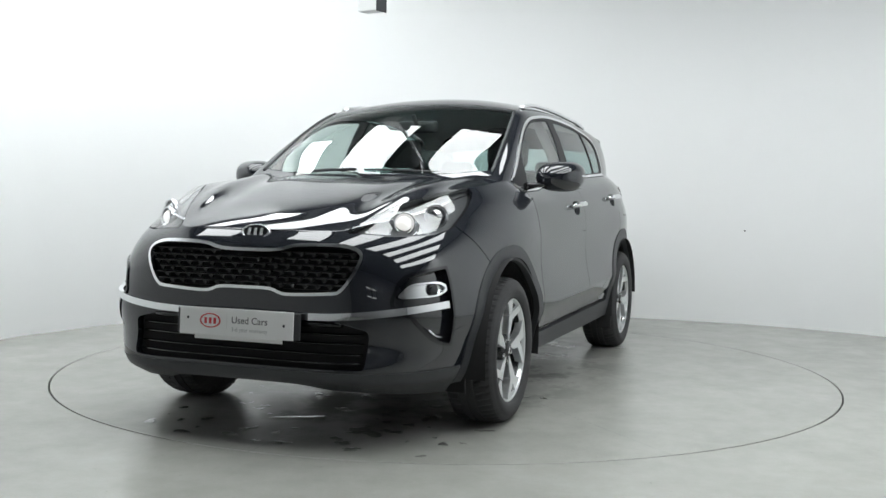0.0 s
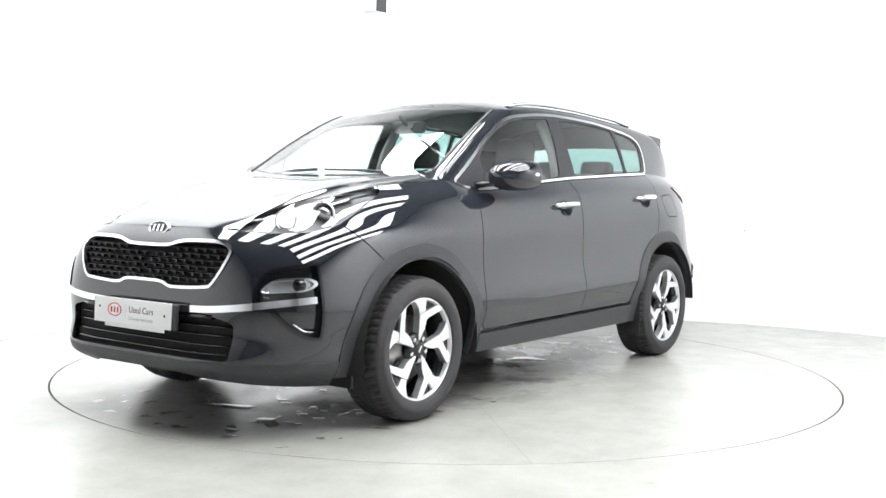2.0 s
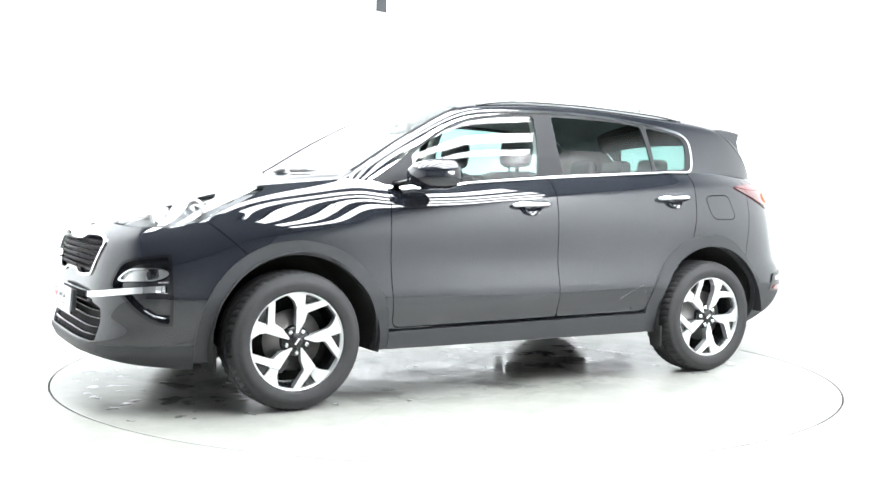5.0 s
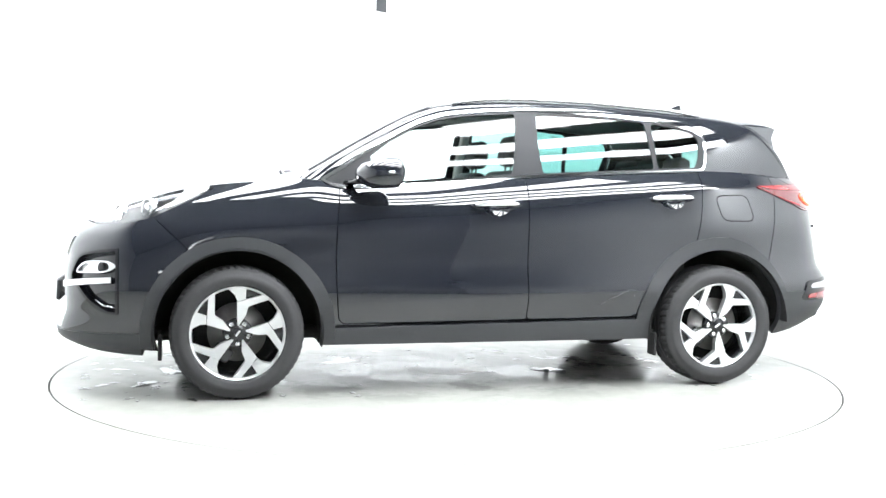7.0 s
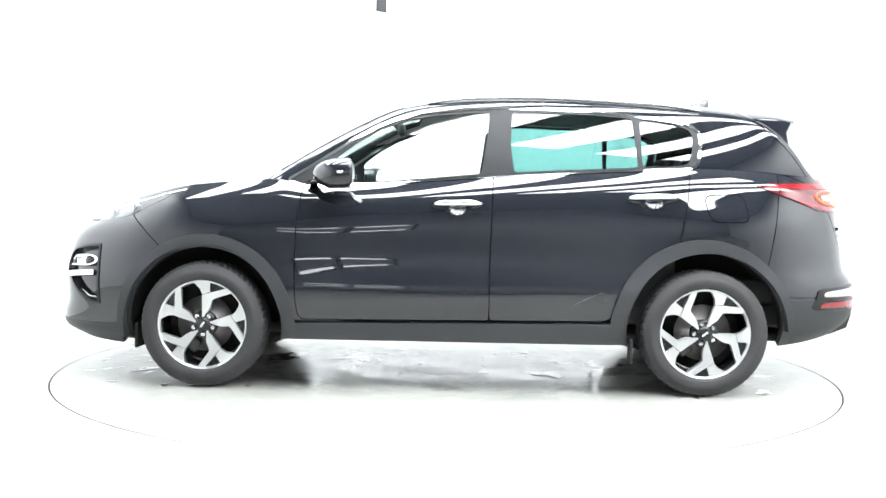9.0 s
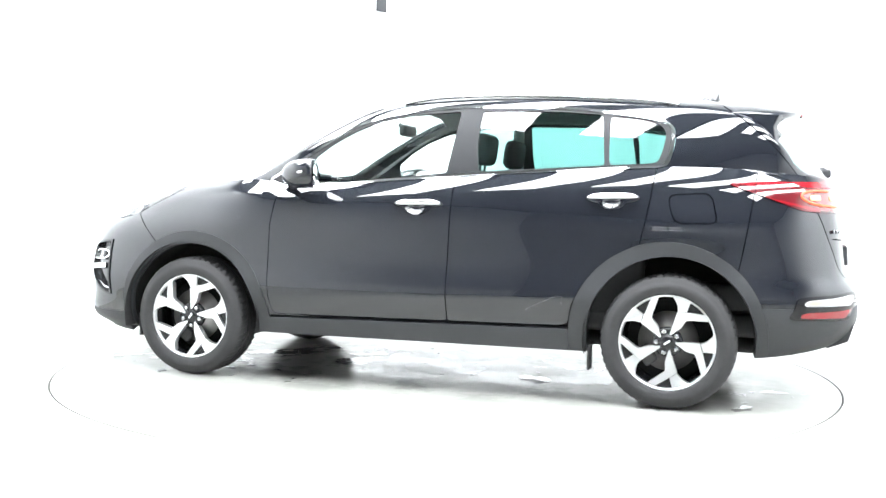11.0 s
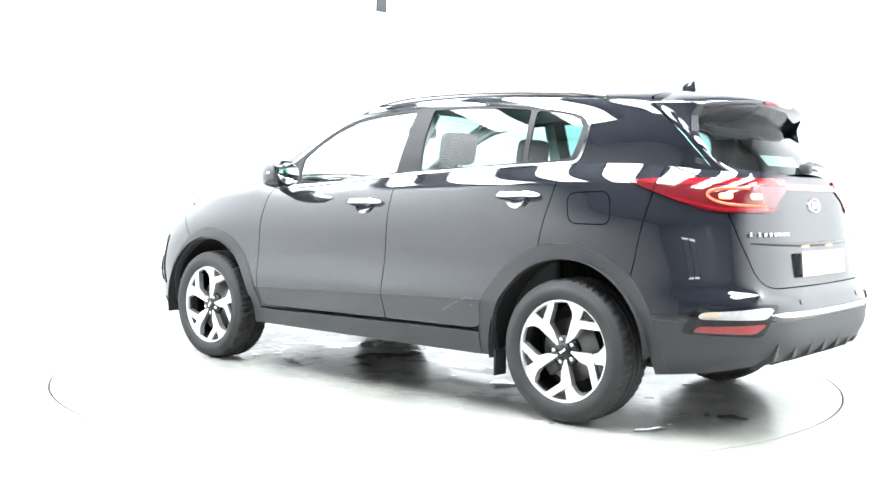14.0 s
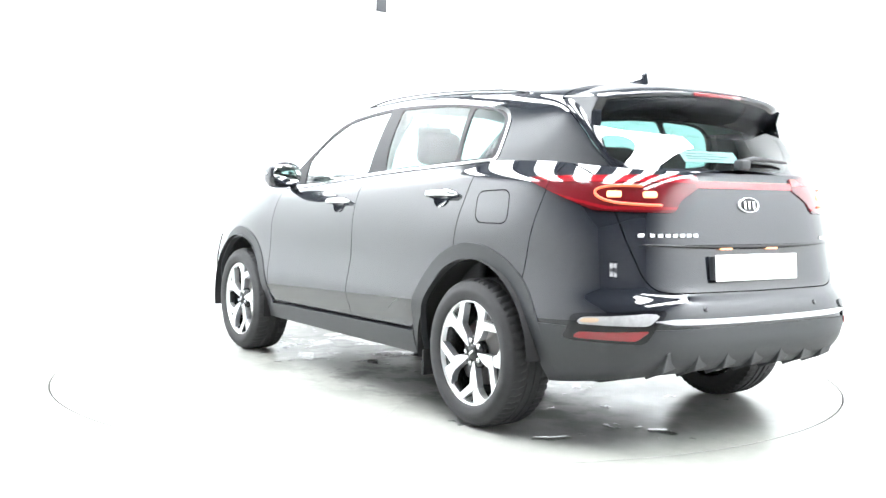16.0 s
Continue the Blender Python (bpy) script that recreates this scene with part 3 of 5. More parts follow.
def circle(cx, cz, r, n=72):
    return np.array([(cx + r * math.cos(2 * math.pi * k / n), cz + r * math.sin(2 * math.pi * k / n)) for k in range(n)])


FI, FO = circle(1.330, 0.335, 0.417), circle(1.328, 0.337, 0.486)
RI, RO = circle(-1.340, 0.345, 0.417), circle(-1.325, 0.347, 0.489)
DLO = rounded([(0.915, 1.122), (0.834, 1.170), (0.715, 1.246), (0.595, 1.327), (0.475, 1.401), (0.355, 1.459), (0.233, 1.495), (0.110, 1.512), (-0.074, 1.530), (-0.261, 1.539),
               (-0.512, 1.536), (-0.766, 1.525), (-0.990, 1.503), (-1.152, 1.482), (-1.27, 1.458), (-1.33, 1.415), (-1.333, 1.33), (-1.308, 1.204), (-0.838, 1.183), (-0.237, 1.150), (0.258, 1.111),
               (0.592, 1.080), (0.803, 1.072), (0.868, 1.088)], 0.05, 3)
G_FRONT = rounded([(0.640, 1.252), (0.536, 1.331), (0.416, 1.399), (0.265, 1.456), (0.112, 1.484), (-0.05, 1.497), (-0.186, 1.506), (-0.168, 1.346), (-0.140, 1.167), (0.260, 1.128), (0.56, 1.103), (0.640, 1.10)], 0.015, 2)
G_REAR = rounded([(-0.305, 1.507), (-0.508, 1.506), (-0.761, 1.498), (-0.960, 1.481), (-0.985, 1.214), (-0.515, 1.189), (-0.318, 1.176), (-0.300, 1.32)], 0.015, 2)
G_QUARTER = rounded([(-0.997, 1.477), (-1.178, 1.453), (-1.262, 1.425), (-1.288, 1.386), (-1.278, 1.308), (-1.255, 1.232), (-1.19, 1.224), (-1.008, 1.216)], 0.025, 3)
LAMP = np.array([(2.30, 0.893), (2.10, 0.890), (2.03, 0.876), (1.90, 0.882), (1.767, 0.910), (1.606, 0.988), (1.455, 1.064), (1.44, 1.12), (1.6, 1.2), (2.3, 1.2)])
LAMP_IN = np.array([(0.40, 0.893), (0.60, 0.80), (1.0, 0.80), (1.0, 1.3), (0.52, 1.3), (0.47, 0.93)])
TAIL = np.array([(-1.598, 1.124), (-1.66, 1.132), (-1.74, 1.137), (-2.3, 1.142), (-2.3, 0.985), (-2.0, 0.992), (-1.95, 0.998), (-1.81, 1.050)])
TAIL_IN = rounded([(1.0, 1.3), (1.0, 0.85), (0.49, 0.975), (0.44, 0.992), (0.40, 1.04), (0.30, 1.092), (0.30, 1.3)], 0.01, 2)
GRILLE = loop([(0.0, 0.810), (0.13, 0.813), (0.22, 0.832), (0.36, 0.836), (0.45, 0.830), (0.503, 0.800), (0.488, 0.735), (0.435, 0.657), (0.38, 0.643), (0.19, 0.634), (0.12, 0.653), (0.0, 0.655),
               (-0.12, 0.653), (-0.19, 0.634), (-0.38, 0.643), (-0.435, 0.657), (-0.488, 0.735), (-0.503, 0.800), (-0.45, 0.830), (-0.36, 0.836), (-0.22, 0.832), (-0.13, 0.813)], 4)
INTAKE = rounded([(-0.40, 0.535), (0.40, 0.535), (0.555, 0.50), (0.545, 0.345), (-0.545, 0.345), (-0.555, 0.50)], 0.02, 3)
FOG = rounded([(0.665, 0.715), (0.79, 0.748), (0.835, 0.735), (0.845, 0.46), (0.79, 0.435), (0.75, 0.49), (0.70, 0.575), (0.635, 0.60)], 0.03, 4)
FOGLAMP = rounded([(0.652, 0.634), (0.692, 0.688), (0.772, 0.694), (0.796, 0.668), (0.778, 0.640)], 0.02, 4)
FOGX = rounded([(2.4, 0.85), (1.925, 0.85), (1.925, 0.36), (2.4, 0.36)], 0.04, 4)
FUEL = rounded([(-1.315, 1.068), (-1.526, 1.078), (-1.561, 0.928), (-1.35, 0.928)], 0.045, 5)
F_DOOR = np.array([(0.78, 1.4), (0.809, 1.113), (0.825, 0.995), (0.838, 0.878), (0.843, 0.731), (0.842, 0.583), (0.834, 0.465), (0.826, 0.40), (0.80, 0.376), (-0.193, 0.387), (-0.191, 0.65), (-0.198, 0.891),
                   (-0.205, 1.131), (-0.228, 1.7)])
R_DOOR = np.array([(-0.228, 1.7), (-0.205, 1.131), (-0.198, 0.891), (-0.191, 0.65), (-0.193, 0.387), (-0.80, 0.393), (-0.837, 0.41), (-0.856, 0.503), (-0.901, 0.595), (-0.992, 0.703), (-1.085, 0.765),
                   (-1.185, 0.806), (-1.213, 0.935), (-1.235, 1.058), (-1.255, 1.23), (-1.26, 1.7)])
BUMP_F = np.array([(2.5, 0.0), (2.5, 1.3), (1.75, 1.3), (1.742, 0.909), (1.58, 0.760), (1.5, 0.5), (1.5, 0.0)])
BUMP_R = np.array([(-2.5, 0.0), (-2.5, 1.3), (-1.75, 1.3), (-1.723, 1.05), (-1.702, 0.91), (-1.675, 0.754), (-1.62, 0.5), (-1.60, 0.0)])
GATE = rounded([(-0.1, 1.4), (0.675, 1.4), (0.668, 1.0), (0.648, 0.874), (0.605, 0.73), (0.565, 0.678), (0.50, 0.664), (-0.1, 0.660)], 0.03, 3)
SHIELD = np.array([(1.20, -0.2), (1.07, -0.2), (1.065, 0.2), (1.03, 0.45), (0.95, 0.64), (0.60, 0.612), (0.27, 0.556), (0.245, 0.35), (0.258, 0.0), (0.258, -0.2)])
BACKLIGHT = rounded([(-0.2, 1.170), (0.40, 1.174), (0.565, 1.190), (0.612, 1.23), (0.580, 1.40), (0.53, 1.51), (-0.2, 1.53)], 0.03, 3)
HATCH = np.array([(-1.52, 1.8), (-1.56, 1.53), (-1.67, 1.447), (-1.79, 1.342), (-1.88, 1.24), (-1.955, 1.14), (-1.97, 1.0), (-2.4, 1.0), (-2.4, 1.8)])


HANDLES = ((0.112, -0.150, 0.996), (-0.915, -1.178, 1.044))


def cup_outline(xa, xb, z):
    """The finger cup behind a door handle."""
    xm = xa * 0.5 + xb * 0.5
    return loop([(xm + 0.078, z + 0.012), (xm, z + 0.030), (xm - 0.078, z + 0.016), (xm - 0.056, z - 0.038), (xm, z - 0.054), (xm + 0.056, z - 0.040)], 6)


def body():
    base = BELT.drop(XZ, FI).drop(XZ, RI)
    plain = base.drop(XZ, DLO, GAP)
    upper = plain.drop(XZ, FO).drop(XZ, RO)
    # doors
    sill = lambda s: s.cut(0.372 - 0.013 * s.V[:, 0] - s.V[:, 2])
    for poly, lab in ((F_DOOR, "glossy black front door"), (R_DOOR, "glossy black rear door with a faint scratch")):
        d = sill(upper.keep(XZ, poly, GAP))
        for xa, xb, z in HANDLES:
            d = d.drop(XZ, cup_outline(xa, xb, z))
        both(d, "door", PAINT, lab)
    rest = upper.drop(XZ, F_DOOR, GAP).drop(XZ, R_DOOR, GAP)
    # fenders
    f = rest.cut(0.6 - rest.V[:, 0]).drop(XZ, BUMP_F, GAP).drop(XZ, LAMP, GAP)
    f = f.cut(0.37 - f.V[:, 2])
    both(f, "fender", PAINT, "glossy black front wing")
    q = rest.cut(rest.V[:, 0] + 0.8).drop(XZ, BUMP_R, GAP)
    q = q.cut(0.52 - q.V[:, 2])
    q2 = q.drop(XZ, TAIL, 0.001).drop(XZ, FUEL, GAP)
    both(q2.largest(), "quarter_panel", PAINT, "glossy black rear quarter panel")
    fl = q.keep(XZ, FUEL, GAP).build("fuel_flap", PAINT, car, "rounded fuel flap")
    # front bumper
    b = rest.keep(XZ, BUMP_F, GAP)
    lampf = rest.cut(1.3 - rest.V[:, 0]).keep(XZ, LAMP, GAP).keep(YZ, LAMP_IN, GAP)
    t = b.cut(0.33 - b.V[:, 2])
    # nose: all but the lamp
    inl = np.maximum(sdf(t.V[:, XZ], LAMP), sdf(t.V[:, YZ], LAMP_IN))
    t = t.cut(-inl + GAP)
    t = t.drop(YZ, GRILLE).drop(YZ, INTAKE)
    t = t.cut(-np.maximum(sdf(t.V[:, YZ], FOG), sdf(t.V[:, XZ], FOGX)))
    whole(t).build("front_bumper", PAINT, car, "glossy black front bumper", 0.03)
    low = base.keep(XZ, BUMP_F, GAP)
    low = low.drop(XZ, FO).cut(low.drop(XZ, FO).V[:, 2] - 0.332)
    whole(low.shift(0.004)).build("front_lip", CLAD, car, "matt black plastic lower lip", 0.05)
    # rear bumper and tailgate
    r = rest.keep(XZ, BUMP_R, GAP)
    lampr = r.keep(XZ, TAIL, 0.0).keep(YZ, TAIL_IN, 0.0)
    gate = r.keep(YZ, GATE, GAP)
    band = gate.keep(YZ, np.array([(-0.1, 1.092), (0.31, 1.092), (0.31, 1.122), (-0.1, 1.122)]))
    gate = gate.drop(YZ, np.array([(-0.1, 1.092), (0.31, 1.092), (0.31, 1.122), (-0.1, 1.122)]))
    inl = np.maximum(sdf(gate.V[:, XZ], TAIL), sdf(gate.V[:, YZ], TAIL_IN))
    gate = gate.cut(-inl + 0.001)
    whole(gate).build("tailgate", PAINT, car, "glossy black tailgate with a plate recess")
    rb = r.drop(YZ, GATE, GAP)
    inl = np.maximum(sdf(rb.V[:, XZ], TAIL), sdf(rb.V[:, YZ], TAIL_IN))
    rb = rb.cut(-inl + 0.001)
    rb = rb.cut(0.522 - rb.V[:, 2])
    whole(rb).build("rear_bumper", PAINT, car, "glossy black rear bumper", 0.03)
    rl = base.keep(XZ, BUMP_R, GAP)
    rl = rl.drop(XZ, RO)
    rl = rl.cut(rl.V[:, 2] - 0.5235)
    whole(rl.shift(0.005)).build("rear_valance", CLAD, car, "matt black plastic lower bumper", 0.05)
    # cladding
    for poly, inner in ((FO, FI), (RO, RI)):
        a = base.keep(XZ, poly, GAP * 0.4).shift(0.005)
        a = a.cut(0.25 - a.V[:, 2])
        both(a, "wheel_arch_trim", CLAD, "matt black plastic arch trim", 0.03)
    s = base.drop(XZ, FO).drop(XZ, RO)
    s = s.cut(np.maximum(s.V[:, 0] - 0.93, -0.93 - s.V[:, 0]))
    s = s.cut(s.V[:, 2] - (0.372 - 0.013 * s.V[:, 0] - 0.004))
    both(s.shift(0.010), "sill_trim", CLAD, "matt black plastic sill", 0.06)
    # roof and pillars
    roof = GREEN.drop(XZ, DLO, GAP)
    sh = roof.keep(XY, SHIELD, GAP)
    wsf = sh.cut(-np.minimum(sh.V[:, 0] - 0.2, 9))
    roof = roof.drop(XY, SHIELD, GAP)
    hat = roof.keep(XZ, HATCH, GAP)
    roof = roof.drop(XZ, HATCH, GAP)
    rf = whole(roof).build("roof", PAINT, car, "glossy black roof and pillars")
    glassy = hat.keep(YZ, BACKLIGHT, 0.0)
    hat = hat.drop(YZ, BACKLIGHT, 0.0)
    whole(hat).build("tailgate_frame", PAINT, car, "glossy black tailgate window frame")
    rw = whole(glassy).build("rear_window", BACKGLASS, car, "tinted rear window", 0.004)
    ws = whole(wsf).build("windscreen", SCREEN, car, "tinted windscreen reflecting the ceiling lights", 0.004)
    lining = whole(Skin(roof.V, roof.N, roof.F).shift(-0.03).cut(1.40 - roof.V[:, 2]))
    lining.build("headliner", HEADLINER, car, "pale grey headliner", 0.0)
    # side windows
    u = GREEN.join(BELT)
    u = u.cut(0.55 - u.V[:, 1])
    chrome = u.keep(XZ, DLO).drop(XZ, DLO_IN).shift(0.004)
    both(chrome, "window_surround", CHROME, "chrome window surround", 0.010)
    inner = u.keep(XZ, DLO_IN)
    pil = inner.drop(XZ, G_FRONT).drop(XZ, G_REAR).drop(XZ, G_QUARTER)
    both(pil, "window_pillar", PILLAR, "satin black window pillars", 0.012)
    for poly, lab in ((G_FRONT, "clear tinted front door window"), (G_REAR, "tinted rear door window"), (G_QUARTER, "small tinted quarter window")):
        both(inner.shift(-0.004).keep(XZ, poly), "side_window", PANE_F if poly is G_FRONT else PANE, lab, 0.003)
    # near-black shell added under the panels, so that their gaps look shaded
    sk = base.shift(-0.035)
    whole(sk).build("gap_shade_shell", DARK, car, "dark shell added as shade behind the panel gaps", 0.0)
    return lampf, lampr, band, rf


PILLAR = material("satin_black_film", (0.03, 0.031, 0.034), 0.55, spec=0.3)


def inset(poly, d):
    """The outline moved inwards by d."""
    P = np.asarray(poly)
    out = []
    area = sum(a[0] * b[1] - b[0] * a[1] for a, b in zip(P, np.roll(P, -1, 0)))
    s = 1 if area > 0 else -1
    for i in range(len(P)):
        t = P[(i + 1) % len(P)] - P[i - 1]
        t = t / max(np.linalg.norm(t), 1e-9)
        out.append(P[i] + s * d * np.array([-t[1], t[0]]))
    return np.array(out)


DLO_IN = inset(DLO, 0.016)
lamp_front, lamp_rear, red_band, roof_ob = body()


LAMP_TOP = np.array([(2.20, 0.36), (2.075, 0.405), (1.98, 0.45), (1.87, 0.50), (1.75, 0.55), (1.63, 0.605), (1.50, 0.67), (1.40, 0.735), (1.40, 1.0), (2.2, 1.0)])


def hood():
    h = HOOD.drop(XY, LAMP_TOP, GAP)
    h = h.cut(1.0 - 0.12 * (h.V[:, 1] / 0.75) ** 2 - h.V[:, 0])
    if h.N[:, 2].mean() < 0:
        h = Skin(h.V, -h.N, [f[::-1] for f in h.F])
    ob = whole(h).build("hood", PAINT, car, "glossy black creased hood")
    # scuttle under the windscreen
    bm = bmesh.new()
    rows = []
    for k in range(25):
        y = -0.66 + 1.32 * k / 24
        x = 0.985 - 0.13 * (y / 0.7) ** 2
        rows.append([bm.verts.new((x + 0.06, y, 1.105)), bm.verts.new((x, y, 1.125)), bm.verts.new((x - 0.10, y, 1.12))])
    for a, b in zip(rows, rows[1:]):
        for i in (0, 1):
            bm.faces.new((a[i], a[i + 1], b[i + 1], b[i]))
    part("scuttle_panel", bm, CLAD, car, "matt black plastic scuttle")


hood()


# Black strips added for the shaded outer edges of the windscreen pillars.
def pillar_shade_lines():
    for sgn in (1, -1):
        P = []
        for x, y in loop_open([(0.96, 0.655), (0.80, 0.640), (0.60, 0.617), (0.42, 0.588), (0.29, 0.562)], 6):
            q, n = near(XY, (x, y), skin=GREEN)
            q = q + n * 0.002
            P.append((q.x, q.y * sgn, q.z))
        bm = bmesh.new()
        tube(bm, P, 0.008, 8, 0.7)
        part("pillar_shade_line", bm, CLAD, car, "black strip added for the shaded pillar edge")


# ---- lamps ----
LEDW = material("lit_lamp_white", (0.9, 0.9, 0.9), 0.3, emit=(1.0, 0.97, 0.92), power=1.2)
LEDO = material("lit_tail_amber", (0.9, 0.5, 0.3), 0.3, emit=(1.0, 0.42, 0.14), power=0.85)
LEDR = material("lit_tail_red", (0.8, 0.05, 0.04), 0.3, emit=(1.0, 0.22, 0.07), power=0.45)
REFLECTOR = material("lamp_reflector", (0.75, 0.76, 0.78), 0.14, 1.0)
BEZEL = material("lamp_bezel", (0.085, 0.087, 0.09), 0.3, 0.5, vary=0.3, scale=30)
REDLENS = material("red_lens", (0.24, 0.006, 0.012), 0.08, coat=1.0)
REDDEEP = material("deep_red_lens", (0.11, 0.006, 0.010), 0.10, coat=1.0)
AMBER = material("amber_lens", (0.56, 0.42, 0.30), 0.2)
WHITELENS = material("white_lens", (0.42, 0.42, 0.43), 0.2, coat=1.0, vary=0.5, scale=25)


def disc_ob(name, mat, parent, c, n, prof, seg=32, label=""):
    """A turned piece at c, facing along n."""
    bm = bmesh.new()
    m = Matrix.Translation(c) @ Vector(n).to_track_quat("Z", "Y").to_matrix().to_4x4()
    rings = lathe(bm, prof, seg, m)
    if prof[0][0] > 0.0005:
        bm.faces.new(rings[0][::-1])
    if prof[-1][0] > 0.0005:
        bm.faces.new(rings[-1])
    bmesh.ops.recalc_face_normals(bm, faces=bm.faces)
    return part(name, bm, mat, parent, label)


def headlamps():
    h = HOOD if HOOD.N[:, 2].mean() > 0 else Skin(HOOD.V, -HOOD.N, [f[::-1] for f in HOOD.F])
    full = lamp_front.join(h.keep(XY, LAMP_TOP, GAP))
    for sgn in (1, -1):
        s = full if sgn > 0 else full.mirror()
        bowl = s.shift(-0.030).build("headlamp", BEZEL, car, "clear headlamp with two round projectors")
        s.shift(0.002).build("lens", LENS, bowl, "clear plastic lens", 0.0)
        for place, r, lit in (((1.93, 0.594, 0.929), 0.046, True), ((1.788, 0.680, 0.960), 0.050, False)):
            c = Vector(place) + Vector((-0.012, -0.006, -0.002))
            c.y *= sgn
            d = Vector((0.86, 0.5 * sgn, 0.08)).normalized()
            disc_ob("lamp_ring", REFLECTOR, bowl, c, d, [(r, -0.03), (r * 1.08, 0.0), (r, 0.012), (r * 0.84, 0.006), (r * 0.78, -0.03)], 36, "bright metal ring")
            disc_ob("projector", LEDW if lit else REFLECTOR, bowl, c, d, [(0.0001, 0.016), (r * 0.4, 0.013), (r * 0.66, 0.0), (r * 0.74, -0.02)], 28, "lit projector lens" if lit else "dark projector lens")
        # bright blade over the projectors
        bm = bmesh.new()
        pts = []
        for k in range(14):
            x = 2.02 - 0.42 * k / 13
            q, n = near(XZ, (x, 0.93 + 0.26 * (2.02 - x)))
            p = q - n * 0.018
            pts.append((p.x, p.y * sgn, p.z))
        tube(bm, pts, 0.011, 6, 0.5)
        part("light_blade", bm, REFLECTOR, bowl, "bright metal blade")


def tail_lamps():
    for sgn in (1, -1):
        s = lamp_rear if sgn > 0 else lamp_rear.mirror()
        q = TAILSIDE if sgn > 0 else TAILSIDE.mirror()
        ob = s.join(q).shift(0.006).build("tail_lamp", REDDEEP, car, "red tail lamp with a glowing loop", 0.03)
        # upper light band and glowing loop
        top_ = s.join(q)
        top_ = top_.keep(XZ, np.array([(-1.6, 1.128), (-2.3, 1.145), (-2.3, 1.112), (-1.75, 1.108)])).shift(0.009)
        top_.build("upper_band", REDLENS, ob, "bright red band", 0.004)
        low = s.join(q).keep(XZ, np.array([(-1.7, 1.085), (-1.80, 1.058), (-2.0, 1.012), (-2.3, 1.012), (-2.3, 1.0), (-2.0, 0.998), (-1.8, 1.048)])).shift(0.009)
        if low.F:
            low.build("lower_band", REDLENS, ob, "bright red band", 0.004)
        # loop: along the corner, opened to the inner end
        bm = bmesh.new()
        path = [(0.56, 1.094), (0.62, 1.095), (0.665, 1.091), (0.692, 1.079), (0.70, 1.06), (0.688, 1.040), (0.66, 1.028), (0.62, 1.023), (0.57, 1.020), (0.50, 1.018)]
        P = []
        for y, z in [tuple(p) for p in loop_open(path, 5)]:
            c = rear(y, z, 0.010)
            P.append((c.x, c.y * sgn, c.z))
        tube(bm, P, 0.006, 6)
        part("light_loop", bm, LEDR, ob, "glowing amber-red loop")
        for y in (0.655, 0.540):
            bm = bmesh.new()
            c0, n0 = near(YZ, (y, 1.061), hi=-1.2)
            m = Matrix.Translation((c0.x, c0.y * sgn, c0.z)) @ Vector((n0.x, n0.y * sgn, n0.z)).to_track_quat("Z", "Y").to_matrix().to_4x4()
            box(bm, (-0.030, -0.013, 0.004), (0.030, 0.013, 0.013), 0.008, 3, m @ pose(0, 0, 0, 0, 0, 90 if abs((m.to_3x3() @ Vector((1, 0, 0))).z) > 0.5 else 0))
            part("bulb_window", bm, LEDO, ob, "glowing amber bulb window")
    whole(red_band).shift(0.006).build("tail_band", REDLENS, car, "thin red band across the tailgate", 0.02)


def loop_open(pts, n):
    P = [np.array(p, float) for p in pts]
    P = [2 * P[0] - P[1]] + P + [2 * P[-1] - P[-2]]
    out = []
    for i in range(1, len(P) - 2):
        a, b, c, d = P[i - 1], P[i], P[i + 1], P[i + 2]
        for k in range(n):
            t = k / n
            out.append(0.5 * (2 * b + (c - a) * t + (2 * a - 5 * b + 4 * c - d) * t * t + (3 * b - a - 3 * c + d) * t ** 3))
    out.append(P[-2])
    return out


t_ = BELT.cut(BELT.V[:, 0] + 0.8).drop(XZ, BUMP_R, 0.001)
TAILSIDE = t_.keep(XZ, TAIL)
pillar_shade_lines()
headlamps()
tail_lamps()


